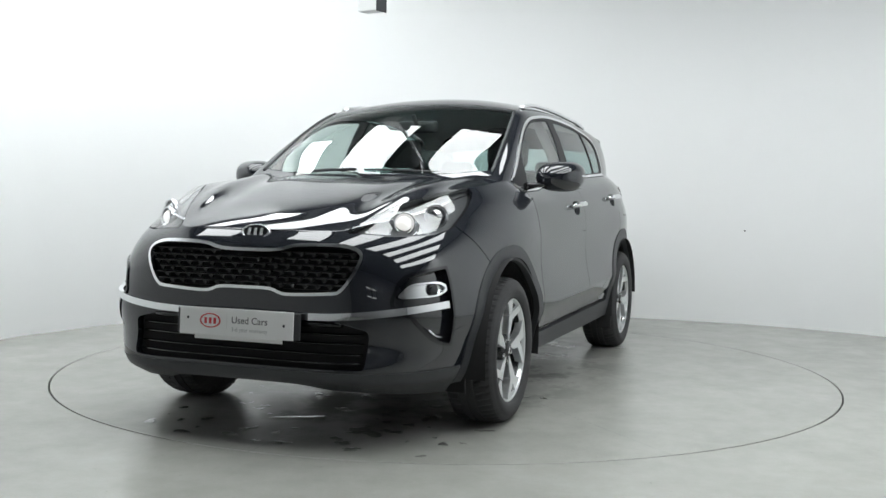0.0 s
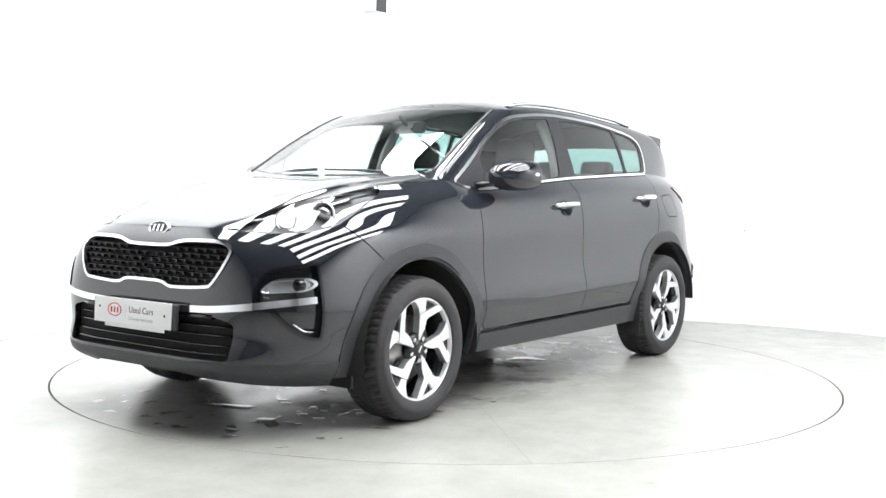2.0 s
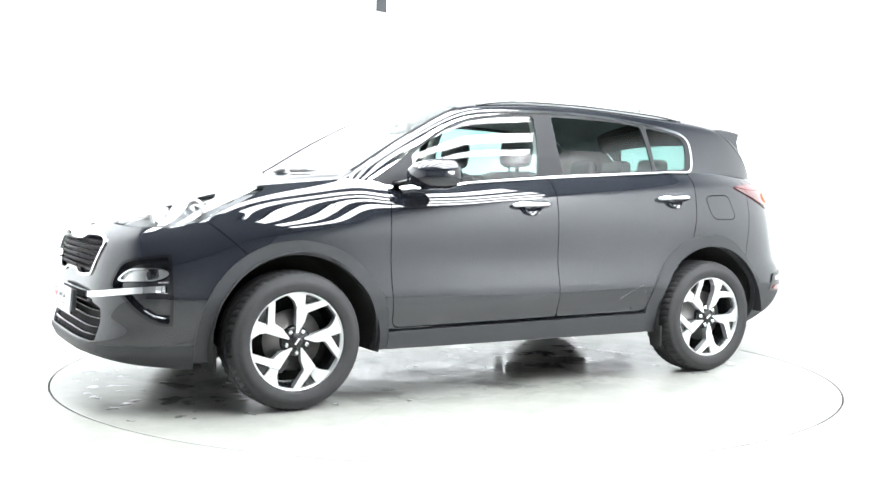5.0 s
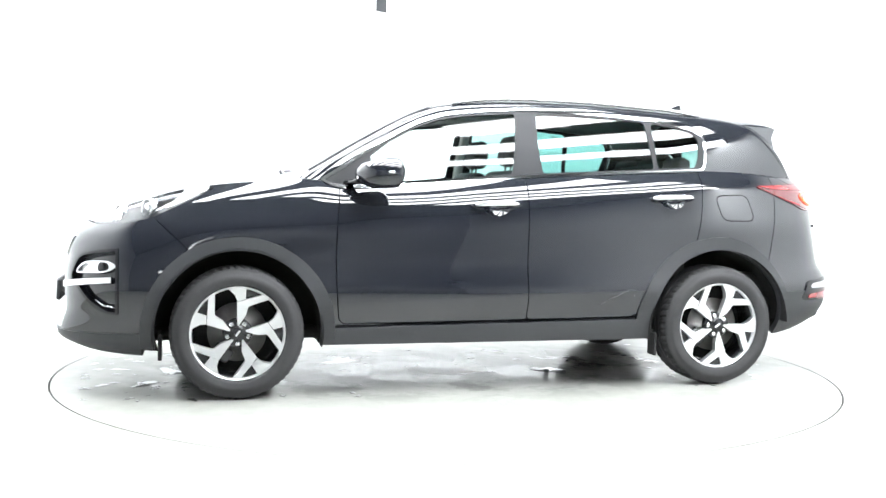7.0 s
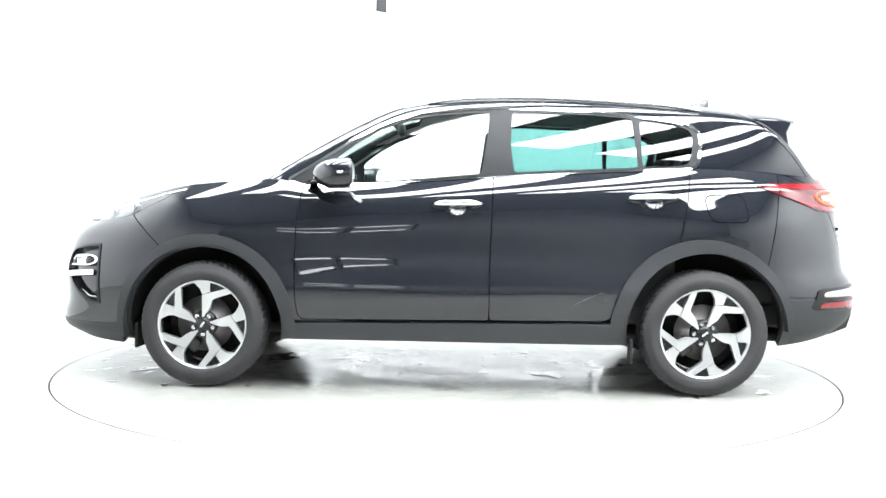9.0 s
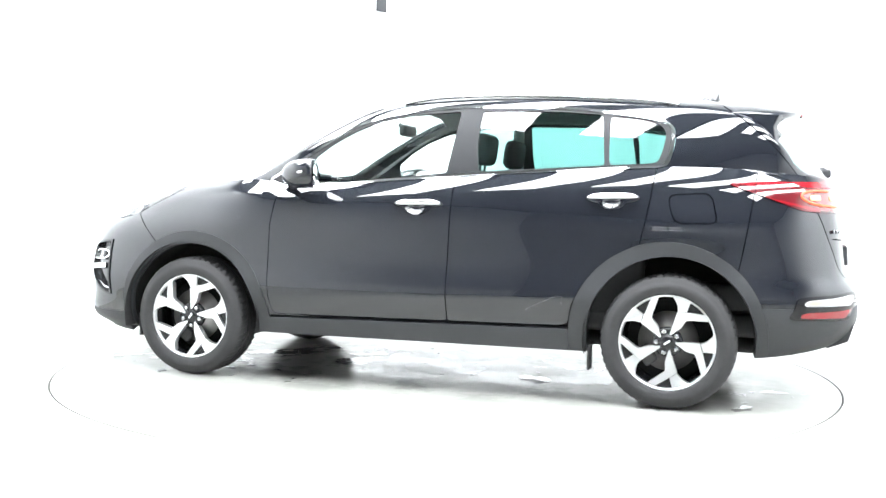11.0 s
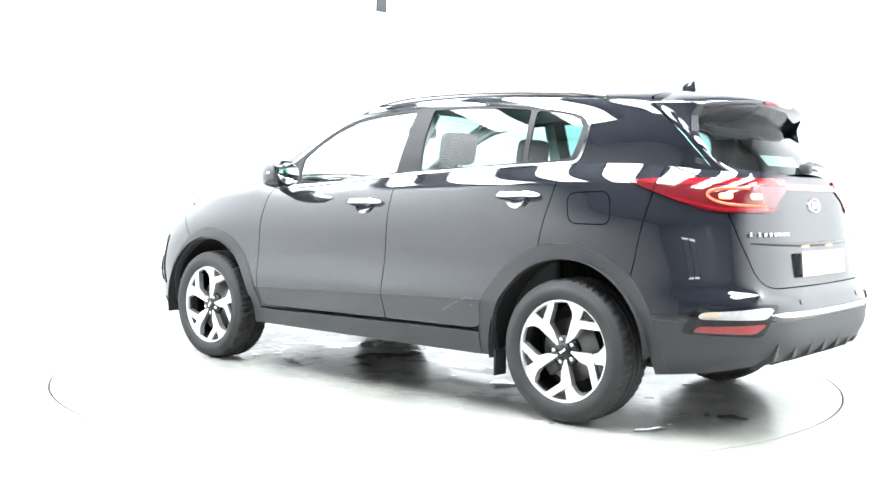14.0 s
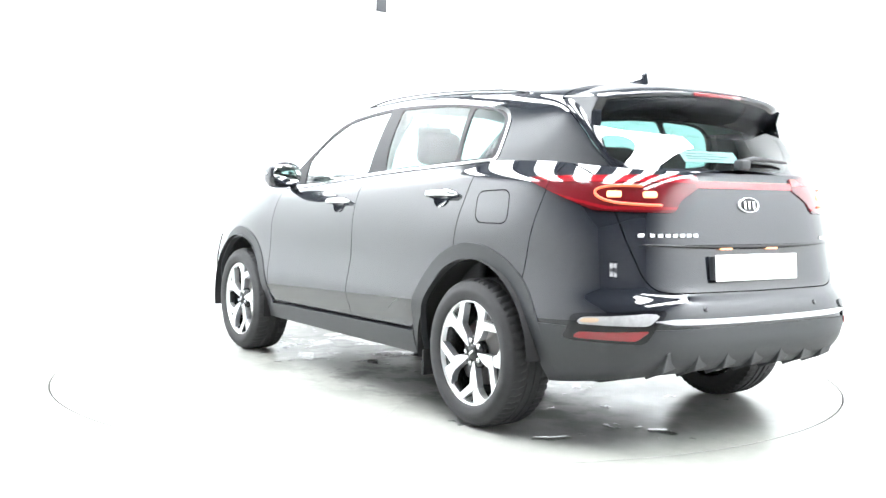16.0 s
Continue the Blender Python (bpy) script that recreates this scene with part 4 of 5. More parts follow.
# ---- nose ----
def nose():
    # grille: chrome ring, dark back and barbed mesh
    s = BELT.cut(1.8 - BELT.V[:, 0])
    w = whole(s)
    ring = w.keep(YZ, inset(GRILLE, -0.005)).drop(YZ, inset(GRILLE, 0.008)).shift(0.007)
    g = w.keep(YZ, GRILLE).shift(-0.045).build("grille", DARK, car, "black barbed mesh grille", 0.0)
    ring.build("grille_surround", CHROME, g, "chrome grille surround", 0.02)
    bm = bmesh.new()
    inn = inset(GRILLE, 0.012)
    for r in range(8):
        z = 0.645 + 0.0255 * r
        for k in range(-10, 11):
            y = (k + (0.5 if r % 2 else 0)) * 0.056
            if sdf(np.array([(y, z)]), inn)[0] > -0.002:
                continue
            e = 1 if y >= 0 else -1
            pts = [(-0.029, 0.0075), (0.027, 0.0085), (0.022, -0.003), (0.010, -0.0125), (0.002, 0.0015), (-0.020, 0.003)]
            base = [bm.verts.new((front(y + e * a, z, -0.034).x, y + e * a, z + b_)) for a, b_ in pts]
            topv = [bm.verts.new((front(y + e * a, z, -0.010).x - (0.008 if b_ < 0.004 else 0.0), y + e * a * 0.96, z + b_ * 0.9)) for a, b_ in pts]
            n = len(pts)
            for i in range(n):
                bm.faces.new((base[i], base[(i + 1) % n], topv[(i + 1) % n], topv[i]))
            bm.faces.new(topv)
    for r in range(9):
        z = 0.632 + 0.0255 * r
        for e in (1, -1):
            ok = [y for y in [e * 0.04 * i for i in range(14)] if sdf(np.array([(y, z)]), inn)[0] < 0]
            if len(ok) > 1:
                tube(bm, [tuple(front(y, z, -0.034)) for y in ok], 0.0022, 4)
    bmesh.ops.recalc_face_normals(bm, faces=bm.faces)
    part("mesh", bm, GRILLEM, g, "black plastic barbed mesh", False)
    # lower intake
    it = w.keep(YZ, INTAKE).shift(-0.05).build("lower_intake", DARK, car, "dark lower air intake with slats", 0.0)
    for z in (0.375, 0.41, 0.445, 0.48):
        bm = bmesh.new()
        pts = [tuple(front(y, z, -0.028)) for y in np.linspace(-0.53, 0.53, 21)]
        tube(bm, pts, 0.012, 6, 0.45)
        part("slat", bm, GLOSSBLACK, it)
    bm = bmesh.new()
    pts = [tuple(front(y, 0.522, -0.012)) for y in np.linspace(-0.44, 0.44, 21)]
    tube(bm, pts, 0.020, 8, 0.7)
    part("intake_beam", bm, GLOSSBLACK, it, "gloss black beam")
    # chrome bar
    cb = curve([(0.0, 0.545), (0.2, 0.547), (0.40, 0.553), (0.54, 0.565), (0.7, 0.586), (0.83, 0.606)])
    c = BELT.cut(1.945 - BELT.V[:, 0])
    c = c.cut(np.abs(c.V[:, 2] - cb(c.V[:, 1])) - 0.0145)
    whole(c.shift(0.009)).build("chrome_bar", CHROME, car, "chrome bar across the bumper", 0.018)
    # fog lamp recesses
    for sgn in (1, -1):
        f = BELT.cut(1.6 - BELT.V[:, 0])
        rc = f.keep(YZ, FOG).keep(XZ, FOGX).shift(-0.03)
        rc = rc if sgn > 0 else rc.mirror()
        ob = rc.build("fog_lamp_housing", PAINT, car, "gloss black fog lamp recess", 0.0)
        lamp = f.keep(YZ, FOGLAMP).keep(XZ, [(2.3, 0.8), (1.85, 0.8), (1.85, 0.5), (2.3, 0.5)])
        lamp = lamp if sgn > 0 else lamp.mirror()
        lamp.shift(-0.022).build("fog_lamp", SATIN, ob, "satin metal fog lamp bowl", 0.03)
        rim = f.keep(YZ, inset(FOGLAMP, -0.004)).keep(XZ, [(2.3, 0.8), (1.85, 0.8), (1.85, 0.5), (2.3, 0.5)])
        rim = rim.drop(YZ, inset(FOGLAMP, 0.003)) if rim.F else rim
        (rim if sgn > 0 else rim.mirror()).shift(-0.004).build("fog_lamp_rim", CHROME, ob, "bright fog lamp rim", 0.016)
        q, n = near(YZ, (0.762, 0.667), lo=1.2)
        q = q - n * 0.012
        disc_ob("fog_bulb", GLOSSBLACK, ob, Vector((q.x, q.y * sgn, q.z)), Vector((n.x, n.y * sgn, n.z)), [(0.0001, 0.004), (0.02, 0.003), (0.026, -0.001), (0.029, -0.01)], 24, "dark round lamp")
        lip = f.keep(YZ, inset(FOG, -0.012)).keep(XZ, inset(FOGX, -0.012))
        lip = lip.cut(-np.maximum(sdf(lip.V[:, YZ], FOG), sdf(lip.V[:, XZ], FOGX))).shift(0.006)
        lip = lip if sgn > 0 else lip.mirror()
        lip.build("recess_trim", GLOSSBLACK, ob, "gloss black recess trim", 0.03)
        bm = bmesh.new()
        P = [tuple(front(y, z, -0.012)) for y, z in ((0.755, 0.50), (0.775, 0.468), (0.80, 0.462))]
        tube(bm, [(a, b * sgn, c) for a, b, c in P], 0.005, 6)
        part("recess_fin", bm, SATIN, ob, "small bright fin")
    # badge: plain oval
    q, n = near(YZ, (0.0, 0.880), lo=1.2)
    oval("front_badge", q, Vector((0.93, 0, 0.37)), 0.068, 0.034)


GRILLEM = material("grille_plastic", (0.045, 0.045, 0.048), 0.32)


def oval(name, c, n, a, b):
    """A raised oval badge: bright rim and plain bright bars on a dark field."""
    m = Matrix.Translation(c) @ Vector(n).to_track_quat("Z", "Y").to_matrix().to_4x4()
    if abs((m.to_3x3() @ Vector((1, 0, 0))).z) > 0.5:
        m = m @ pose(0, 0, 0, 0, 0, 90)
    bm = bmesh.new()
    rings = lathe(bm, [(0.84, 0.004), (0.86, 0.009), (0.93, 0.011), (1.0, 0.007), (1.02, -0.004)], 40)
    for v in bm.verts:
        v.co.x, v.co.y = v.co.x * a, v.co.y * b
    bmesh.ops.transform(bm, matrix=m, verts=bm.verts)
    ob = part(name, bm, SATIN, car, "oval chrome badge rim")
    bm = bmesh.new()
    rings = lathe(bm, [(0.0001, 0.005), (0.86, 0.005)], 40)
    for v in bm.verts:
        v.co.x, v.co.y = v.co.x * a, v.co.y * b
    bmesh.ops.transform(bm, matrix=m, verts=bm.verts)
    part("badge_field", bm, GLOSSBLACK, ob, "dark badge field")
    for k in (-1, 0, 1):
        bm = bmesh.new()
        box(bm, (k * a * 0.42 - a * 0.11, -b * 0.5, 0.005), (k * a * 0.42 + a * 0.11, b * 0.5, 0.010), 0.0015, 1, m)
        part("badge_bar", bm, SATIN, ob, "", False)
    return ob


def lettering(text, size, m, mat, parent, label):
    cu = bpy.data.curves.new("text", "FONT")
    cu.body, cu.size, cu.extrude = text, size, 0.0004
    cu.align_x, cu.align_y = "CENTER", "CENTER"
    t = new("text", cu)
    bpy.context.view_layer.update()
    me = bpy.data.meshes.new_from_object(t.evaluated_get(bpy.context.evaluated_depsgraph_get()))
    bpy.data.objects.remove(t)
    me.materials.clear()
    ob = finish("lettering", me, mat, parent, label, False)
    ob.matrix_basis = m
    return ob


def plates():
    # front sign: local x to the reader's right, y up, z out
    m = Matrix.Translation((2.262, -0.008, 0.512)) @ Matrix(((0, 0, 1, 0), (1, 0, 0, 0), (0, 1, 0, 0), (0, 0, 0, 1))) @ pose(0, 0, 0, -3, 0, 0)
    bm = bmesh.new()
    box(bm, (-0.268, -0.057, -0.003), (0.268, 0.057, 0.003), 0.0015, 1, m)
    p = part("number_plate", bm, PLATE, car, "white dealer sign plate on the bumper", False)
    bm = bmesh.new()
    box(bm, (-0.285, -0.055, -0.024), (0.29, 0.052, -0.005), 0.004, 1, m)
    part("plate_holder", bm, CLAD, p, "black plate holder", False)
    bm = bmesh.new()
    box(bm, (-0.20, -0.074, -0.010), (0.215, -0.058, -0.006), 0.001, 1, m)
    part("under_strip", bm, PLATE, p, "pale strip of a plate behind", False)
    for x in (-0.228, 0.225):
        bm = bmesh.new()
        lathe(bm, [(0.0001, 0.005), (0.005, 0.005), (0.006, 0.003)], 12, m @ Matrix.Translation((x, 0.012 if x < 0 else 0.0, 0)))
        part("screw", bm, INK, p, "dark screw head")
    lettering("Used Cars", 0.040, m @ Matrix.Translation((0.066, 0.010, 0.0034)), INK, p, "dark grey lettering")
    lettering("3-6 year warranty", 0.0235, m @ Matrix.Translation((0.066, -0.028, 0.0034)), PALEINK, p, "pale grey lettering")
    bm = bmesh.new()
    lathe(bm, [(0.85, 0.0037), (1.0, 0.0037), (1.0, 0.003)], 36)
    for v in bm.verts:
        v.co.x, v.co.y = v.co.x * 0.050, v.co.y * 0.030
    bmesh.ops.transform(bm, matrix=m @ Matrix.Translation((-0.12, 0.004, 0)), verts=bm.verts)
    part("logo_oval", bm, RED, p, "red oval outline")
    for k in (-1, 0, 1):
        bm = bmesh.new()
        box(bm, (-0.12 + k * 0.022 - 0.006, -0.009, 0.003), (-0.12 + k * 0.022 + 0.006, 0.016, 0.0037), 0, 1, m)
        part("logo_bar", bm, RED, p, "", False)
    bm = bmesh.new()
    box(bm, (-0.041, -0.026, 0.003), (-0.0405, 0.03, 0.0036), 0, 1, m)
    part("divider", bm, PALEINK, p, "", False)
    # rear plate
    m = Matrix.Translation((-2.205, 0.0, 0.762)) @ Matrix(((0, 0, -1, 0), (-1, 0, 0, 0), (0, 1, 0, 0), (0, 0, 0, 1))) @ pose(0, 0, 0, -4, 0, 0)
    bm = bmesh.new()
    box(bm, (-0.262, -0.056, -0.003), (0.262, 0.056, 0.003), 0.003, 1, m)
    p = part("rear_number_plate", bm, PLATE, car, "blank white rear plate", False)
    bm = bmesh.new()
    box(bm, (-0.27, -0.048, -0.035), (0.262, 0.052, -0.004), 0.004, 1, m)
    part("plate_holder", bm, CLAD, p, "black plate holder", False)


nose()
plates()


# ---- tail ----
def tail():
    # spoiler
    bm = bmesh.new()
    rows = []
    xt = curve([(0.0, -1.955), (0.2, -1.95), (0.35, -1.93), (0.48, -1.89), (0.56, -1.84), (0.62, -1.80)])
    zt = curve([(0.0, 1.520), (0.2, 1.517), (0.35, 1.508), (0.48, 1.495), (0.56, 1.483), (0.62, 1.462)])
    for k in range(61):
        y = -0.585 + 1.17 * k / 60
        a = abs(y)
        X, Z = float(xt(a)), float(zt(a))
        rz = float(GZC(-1.60) - (GZC(-1.60) - 1.478) * (a / 0.60) ** 2.3)
        rz = min(rz + 0.004, 1.60)
        x0 = -1.60
        pr = [(x0, rz), (x0 * 0.6 + X * 0.4, rz * 0.6 + Z * 0.4 + 0.010), (x0 * 0.25 + X * 0.75, rz * 0.25 + Z * 0.75 + 0.009), (X + 0.012, Z + 0.003), (X, Z - 0.004), (X + 0.002, Z - 0.018), (X + 0.03, Z - 0.035),
              (x0 * 0.45 + X * 0.55, Z - 0.09), (x0 * 0.75 + X * 0.25, Z - 0.11)]
        rows.append([bm.verts.new((px_, y, pz_)) for px_, pz_ in pr])
    for a, b in zip(rows, rows[1:]):
        for i in range(len(a) - 1):
            bm.faces.new((a[i], b[i], b[i + 1], a[i + 1]))
    bm.faces.new(rows[0])
    bm.faces.new(rows[-1][::-1])
    bmesh.ops.recalc_face_normals(bm, faces=bm.faces)
    sp = part("spoiler", bm, PAINT, car, "glossy black roof spoiler")
    for sgn in (1, -1):
        bm = bmesh.new()
        pts = [(-1.58, 1.495), (-1.80, 1.484), (-1.835, 1.476), (-1.808, 1.42), (-1.822, 1.328), (-1.74, 1.385), (-1.66, 1.45)]
        a = [bm.verts.new((x, (0.596 + 0.20 * (1.47 - z)) * sgn, z)) for x, z in pts]
        b = [bm.verts.new((x - 0.02, (0.556 + 0.20 * (1.47 - z)) * sgn, z)) for x, z in pts]
        n = len(pts)
        for i in range(n):
            bm.faces.new((a[i], a[(i + 1) % n], b[(i + 1) % n], b[i]))
        bm.faces.new(a)
        bm.faces.new(b[::-1])
        bmesh.ops.recalc_face_normals(bm, faces=bm.faces)
        bmesh.ops.bevel(bm, geom=bm.edges[:], offset=0.003, segments=1, affect="EDGES")
        part("spoiler_fin", bm, PAINT, sp, "side blade of the spoiler", False)
    bm = bmesh.new()
    box(bm, (-0.004, -0.15, -0.008), (0.004, 0.15, 0.008), 0.003, 1, Matrix.Translation((-1.957, 0, 1.506)))
    part("high_brake_lamp", bm, REDLENS, sp, "red high brake lamp")
    # aerial fin
    bm = bmesh.new()
    lv = []
    for t, (xa, xb, w, z) in enumerate(((-1.33, -1.53, 0.030, 1.575), (-1.37, -1.525, 0.025, 1.605), (-1.43, -1.52, 0.016, 1.625), (-1.48, -1.517, 0.008, 1.645), (-1.497, -1.515, 0.003, 1.653))):
        lv.append([bm.verts.new((xa + (xb - xa) * (0.5 - 0.5 * math.cos(2 * math.pi * k / 16)), w * math.sin(2 * math.pi * k / 16), z)) for k in range(16)])
    for a, b in zip(lv, lv[1:]):
        for k in range(16):
            bm.faces.new((a[k], a[(k + 1) % 16], b[(k + 1) % 16], b[k]))
    bm.faces.new(lv[-1])
    bmesh.ops.recalc_face_normals(bm, faces=bm.faces)
    part("aerial_fin", bm, PAINT, car, "black roof aerial fin")
    # badge, model lettering as bars
    q, n = near(YZ, (0.0, 1.025), hi=-1.2)
    oval("rear_badge", q, n, 0.066, 0.034)
    bars = [(0.592, 0.044), (0.551, 0.028), (0.517, 0.030), (0.482, 0.030), (0.447, 0.030), (0.411, 0.032), (0.375, 0.030), (0.339, 0.030)]
    for y, w in bars:
        c = rear(y, 0.897, 0.002)
        bm = bmesh.new()
        box(bm, (-0.003, -w / 2, -0.0085), (0.003, w / 2, 0.0085), 0.002, 1, Matrix.Translation(c))
        part("badge_bar", bm, SATIN, car, "small chrome badge bar", False)
    for y in (-0.53, -0.515, -0.50):
        c = rear(y, 0.88, 0.002)
        bm = bmesh.new()
        box(bm, (-0.002, -0.005, -0.006), (0.002, 0.005, 0.006), 0, 1, Matrix.Translation(c))
        part("badge_bar", bm, CHROME, car, "small chrome badge bar", False)
    # lip over the plate, with two lit plate lamps
    bm = bmesh.new()
    P = [tuple(rear(y, 0.848 + 0.012 * (abs(y) / 0.6) ** 2, 0.006)) for y in np.linspace(-0.60, 0.60, 41)]
    tube(bm, P, [0.003 + 0.010 * (1 - (abs(k - 20) / 20) ** 2) for k in range(41)], 6, 0.8)
    lipo = part("plate_lip", bm, GLOSSBLACK, car, "dark lip above the plate")
    for y in (0.17, -0.12):
        c = rear(y, 0.840, 0.009)
        bm = bmesh.new()
        box(bm, (-0.006, -0.035, -0.004), (0.006, 0.035, 0.004), 0.002, 1, Matrix.Translation(c))
        part("plate_lamp", bm, LEDO, lipo, "warm lit plate lamp", False)
    # satin bar round the rear bumper
    c = BELT.cut(BELT.V[:, 0] + 1.9)
    c = c.cut(c.V[:, 1] - 0.60)
    c = c.cut(np.abs(c.V[:, 2] - 0.548 - 0.012 * (c.V[:, 1] / 0.7) ** 2) - 0.011 * np.clip((0.62 - c.V[:, 1]) / 0.10, 0.3, 1))
    whole(c.shift(0.010)).build("rear_chrome_bar", SATIN, car, "satin chrome bar across the rear bumper", 0.018)
    for sgn in (1, -1):
        f = BELT.cut(BELT.V[:, 0] + 1.6)
        for nm, mat, poly, lab, lift in (("reversing_lamp", WHITELENS, rounded([(0.806, 0.538), (0.796, 0.567), (0.63, 0.588), (0.575, 0.584), (0.625, 0.540)], 0.012, 3), "clear reversing lamp", 0.010),
                                         ("rear_reflector", REDLENS, rounded([(0.806, 0.482), (0.800, 0.508), (0.618, 0.522), (0.662, 0.480)], 0.008, 2), "red rear reflector", 0.012)):
            s = f.keep(YZ, poly)
            s = s if sgn > 0 else s.mirror()
            o = s.shift(lift).build(nm, mat, car, lab, 0.02)
            if nm == "reversing_lamp":
                a = f.keep(YZ, rounded([(0.80, 0.545), (0.795, 0.562), (0.755, 0.568), (0.765, 0.548)], 0.006, 2))
                (a if sgn > 0 else a.mirror()).shift(lift + 0.002).build("amber_segment", AMBER, o, "amber lens segment", 0.002)
        s = f.keep(YZ, rounded([(0.822, 0.470), (0.812, 0.580), (0.62, 0.602), (0.54, 0.598), (0.59, 0.545), (0.63, 0.466)], 0.02, 3))
        s = s if sgn > 0 else s.mirror()
        s.shift(0.0075).build("rear_lamp_bezel", GLOSSBLACK, car, "gloss black rear lamp bezel", 0.02)
    # ribs under the rear valance
    for y in (-0.50, -0.34, -0.17, 0.0, 0.17, 0.34, 0.50):
        bm = bmesh.new()
        x = -2.252 + 0.05 * (y / 0.6) ** 4
        pr = [(x + 0.004, 0.43), (x + 0.030, 0.345), (x + 0.13, 0.305), (x + 0.16, 0.38)]
        a = [bm.verts.new((px_, y + 0.045, pz_)) for px_, pz_ in pr]
        b = [bm.verts.new((px_ + 0.012, y - 0.045, pz_ + 0.012)) for px_, pz_ in pr]
        for i in range(4):
            bm.faces.new((a[i], a[(i + 1) % 4], b[(i + 1) % 4], b[i]))
        bm.faces.new(a)
        bm.faces.new(b[::-1])
        bmesh.ops.recalc_face_normals(bm, faces=bm.faces)
        bmesh.ops.bevel(bm, geom=bm.edges[:], offset=0.004, segments=1, affect="EDGES")
        part("valance_rib", bm, CLAD, car, "black plastic rib under the bumper", False)
    # parking sensors
    for y in (-0.35, 0.35):
        q, n = near(YZ, (y, 0.60), hi=-1.2)
        disc_ob("parking_sensor", GLOSSBLACK, car, q, n, [(0.0001, 0.0025), (0.011, 0.0025), (0.012, -0.002)], 20)
    # rear wiper
    bm = bmesh.new()
    def rw(y, z, d):
        q, n = near(YZ, (y, z), hi=-1.5, skin=GREEN)
        return q + n * d
    tube(bm, [tuple(rw(y, z, 0.022)) for y, z in ((-0.02, 1.20), (-0.10, 1.215), (-0.20, 1.213), (-0.36, 1.205))], [0.014, 0.012, 0.010, 0.006], 8)
    box(bm, (-0.03, -0.03, -0.025), (0.02, 0.03, 0.02), 0.01, 2, Matrix.Translation(rw(-0.01, 1.195, 0.012)))
    part("rear_wiper", bm, CLAD, car, "black rear wiper arm")
    # notice behind the rear window, with lines of print
    bm = bmesh.new()
    g = [[bm.verts.new(rw(y, z, -0.010)) for y in (-0.04, 0.04, 0.12, 0.20, 0.28)] for z in (1.215, 1.262)]
    for i in range(4):
        bm.faces.new((g[0][i], g[0][i + 1], g[1][i + 1], g[1][i]))
    r = bmesh.ops.extrude_face_region(bm, geom=bm.faces[:])
    bmesh.ops.translate(bm, vec=(0.002, 0, -0.002), verts=[v for v in r["geom"] if isinstance(v, bmesh.types.BMVert)])
    card = part("notice", bm, PLATE, car, "white paper notice behind the rear window", False)
    for z, y0, y1 in ((1.250, 0.08, 0.26), (1.238, 0.02, 0.26), (1.227, 0.05, 0.26)):
        bm = bmesh.new()
        tube(bm, [tuple(rw(y, z, -0.008)) for y in np.linspace(y0, y1, 6)], 0.0018, 4)
        part("print_line", bm, PALEINK, card, "grey line of print")


tail()


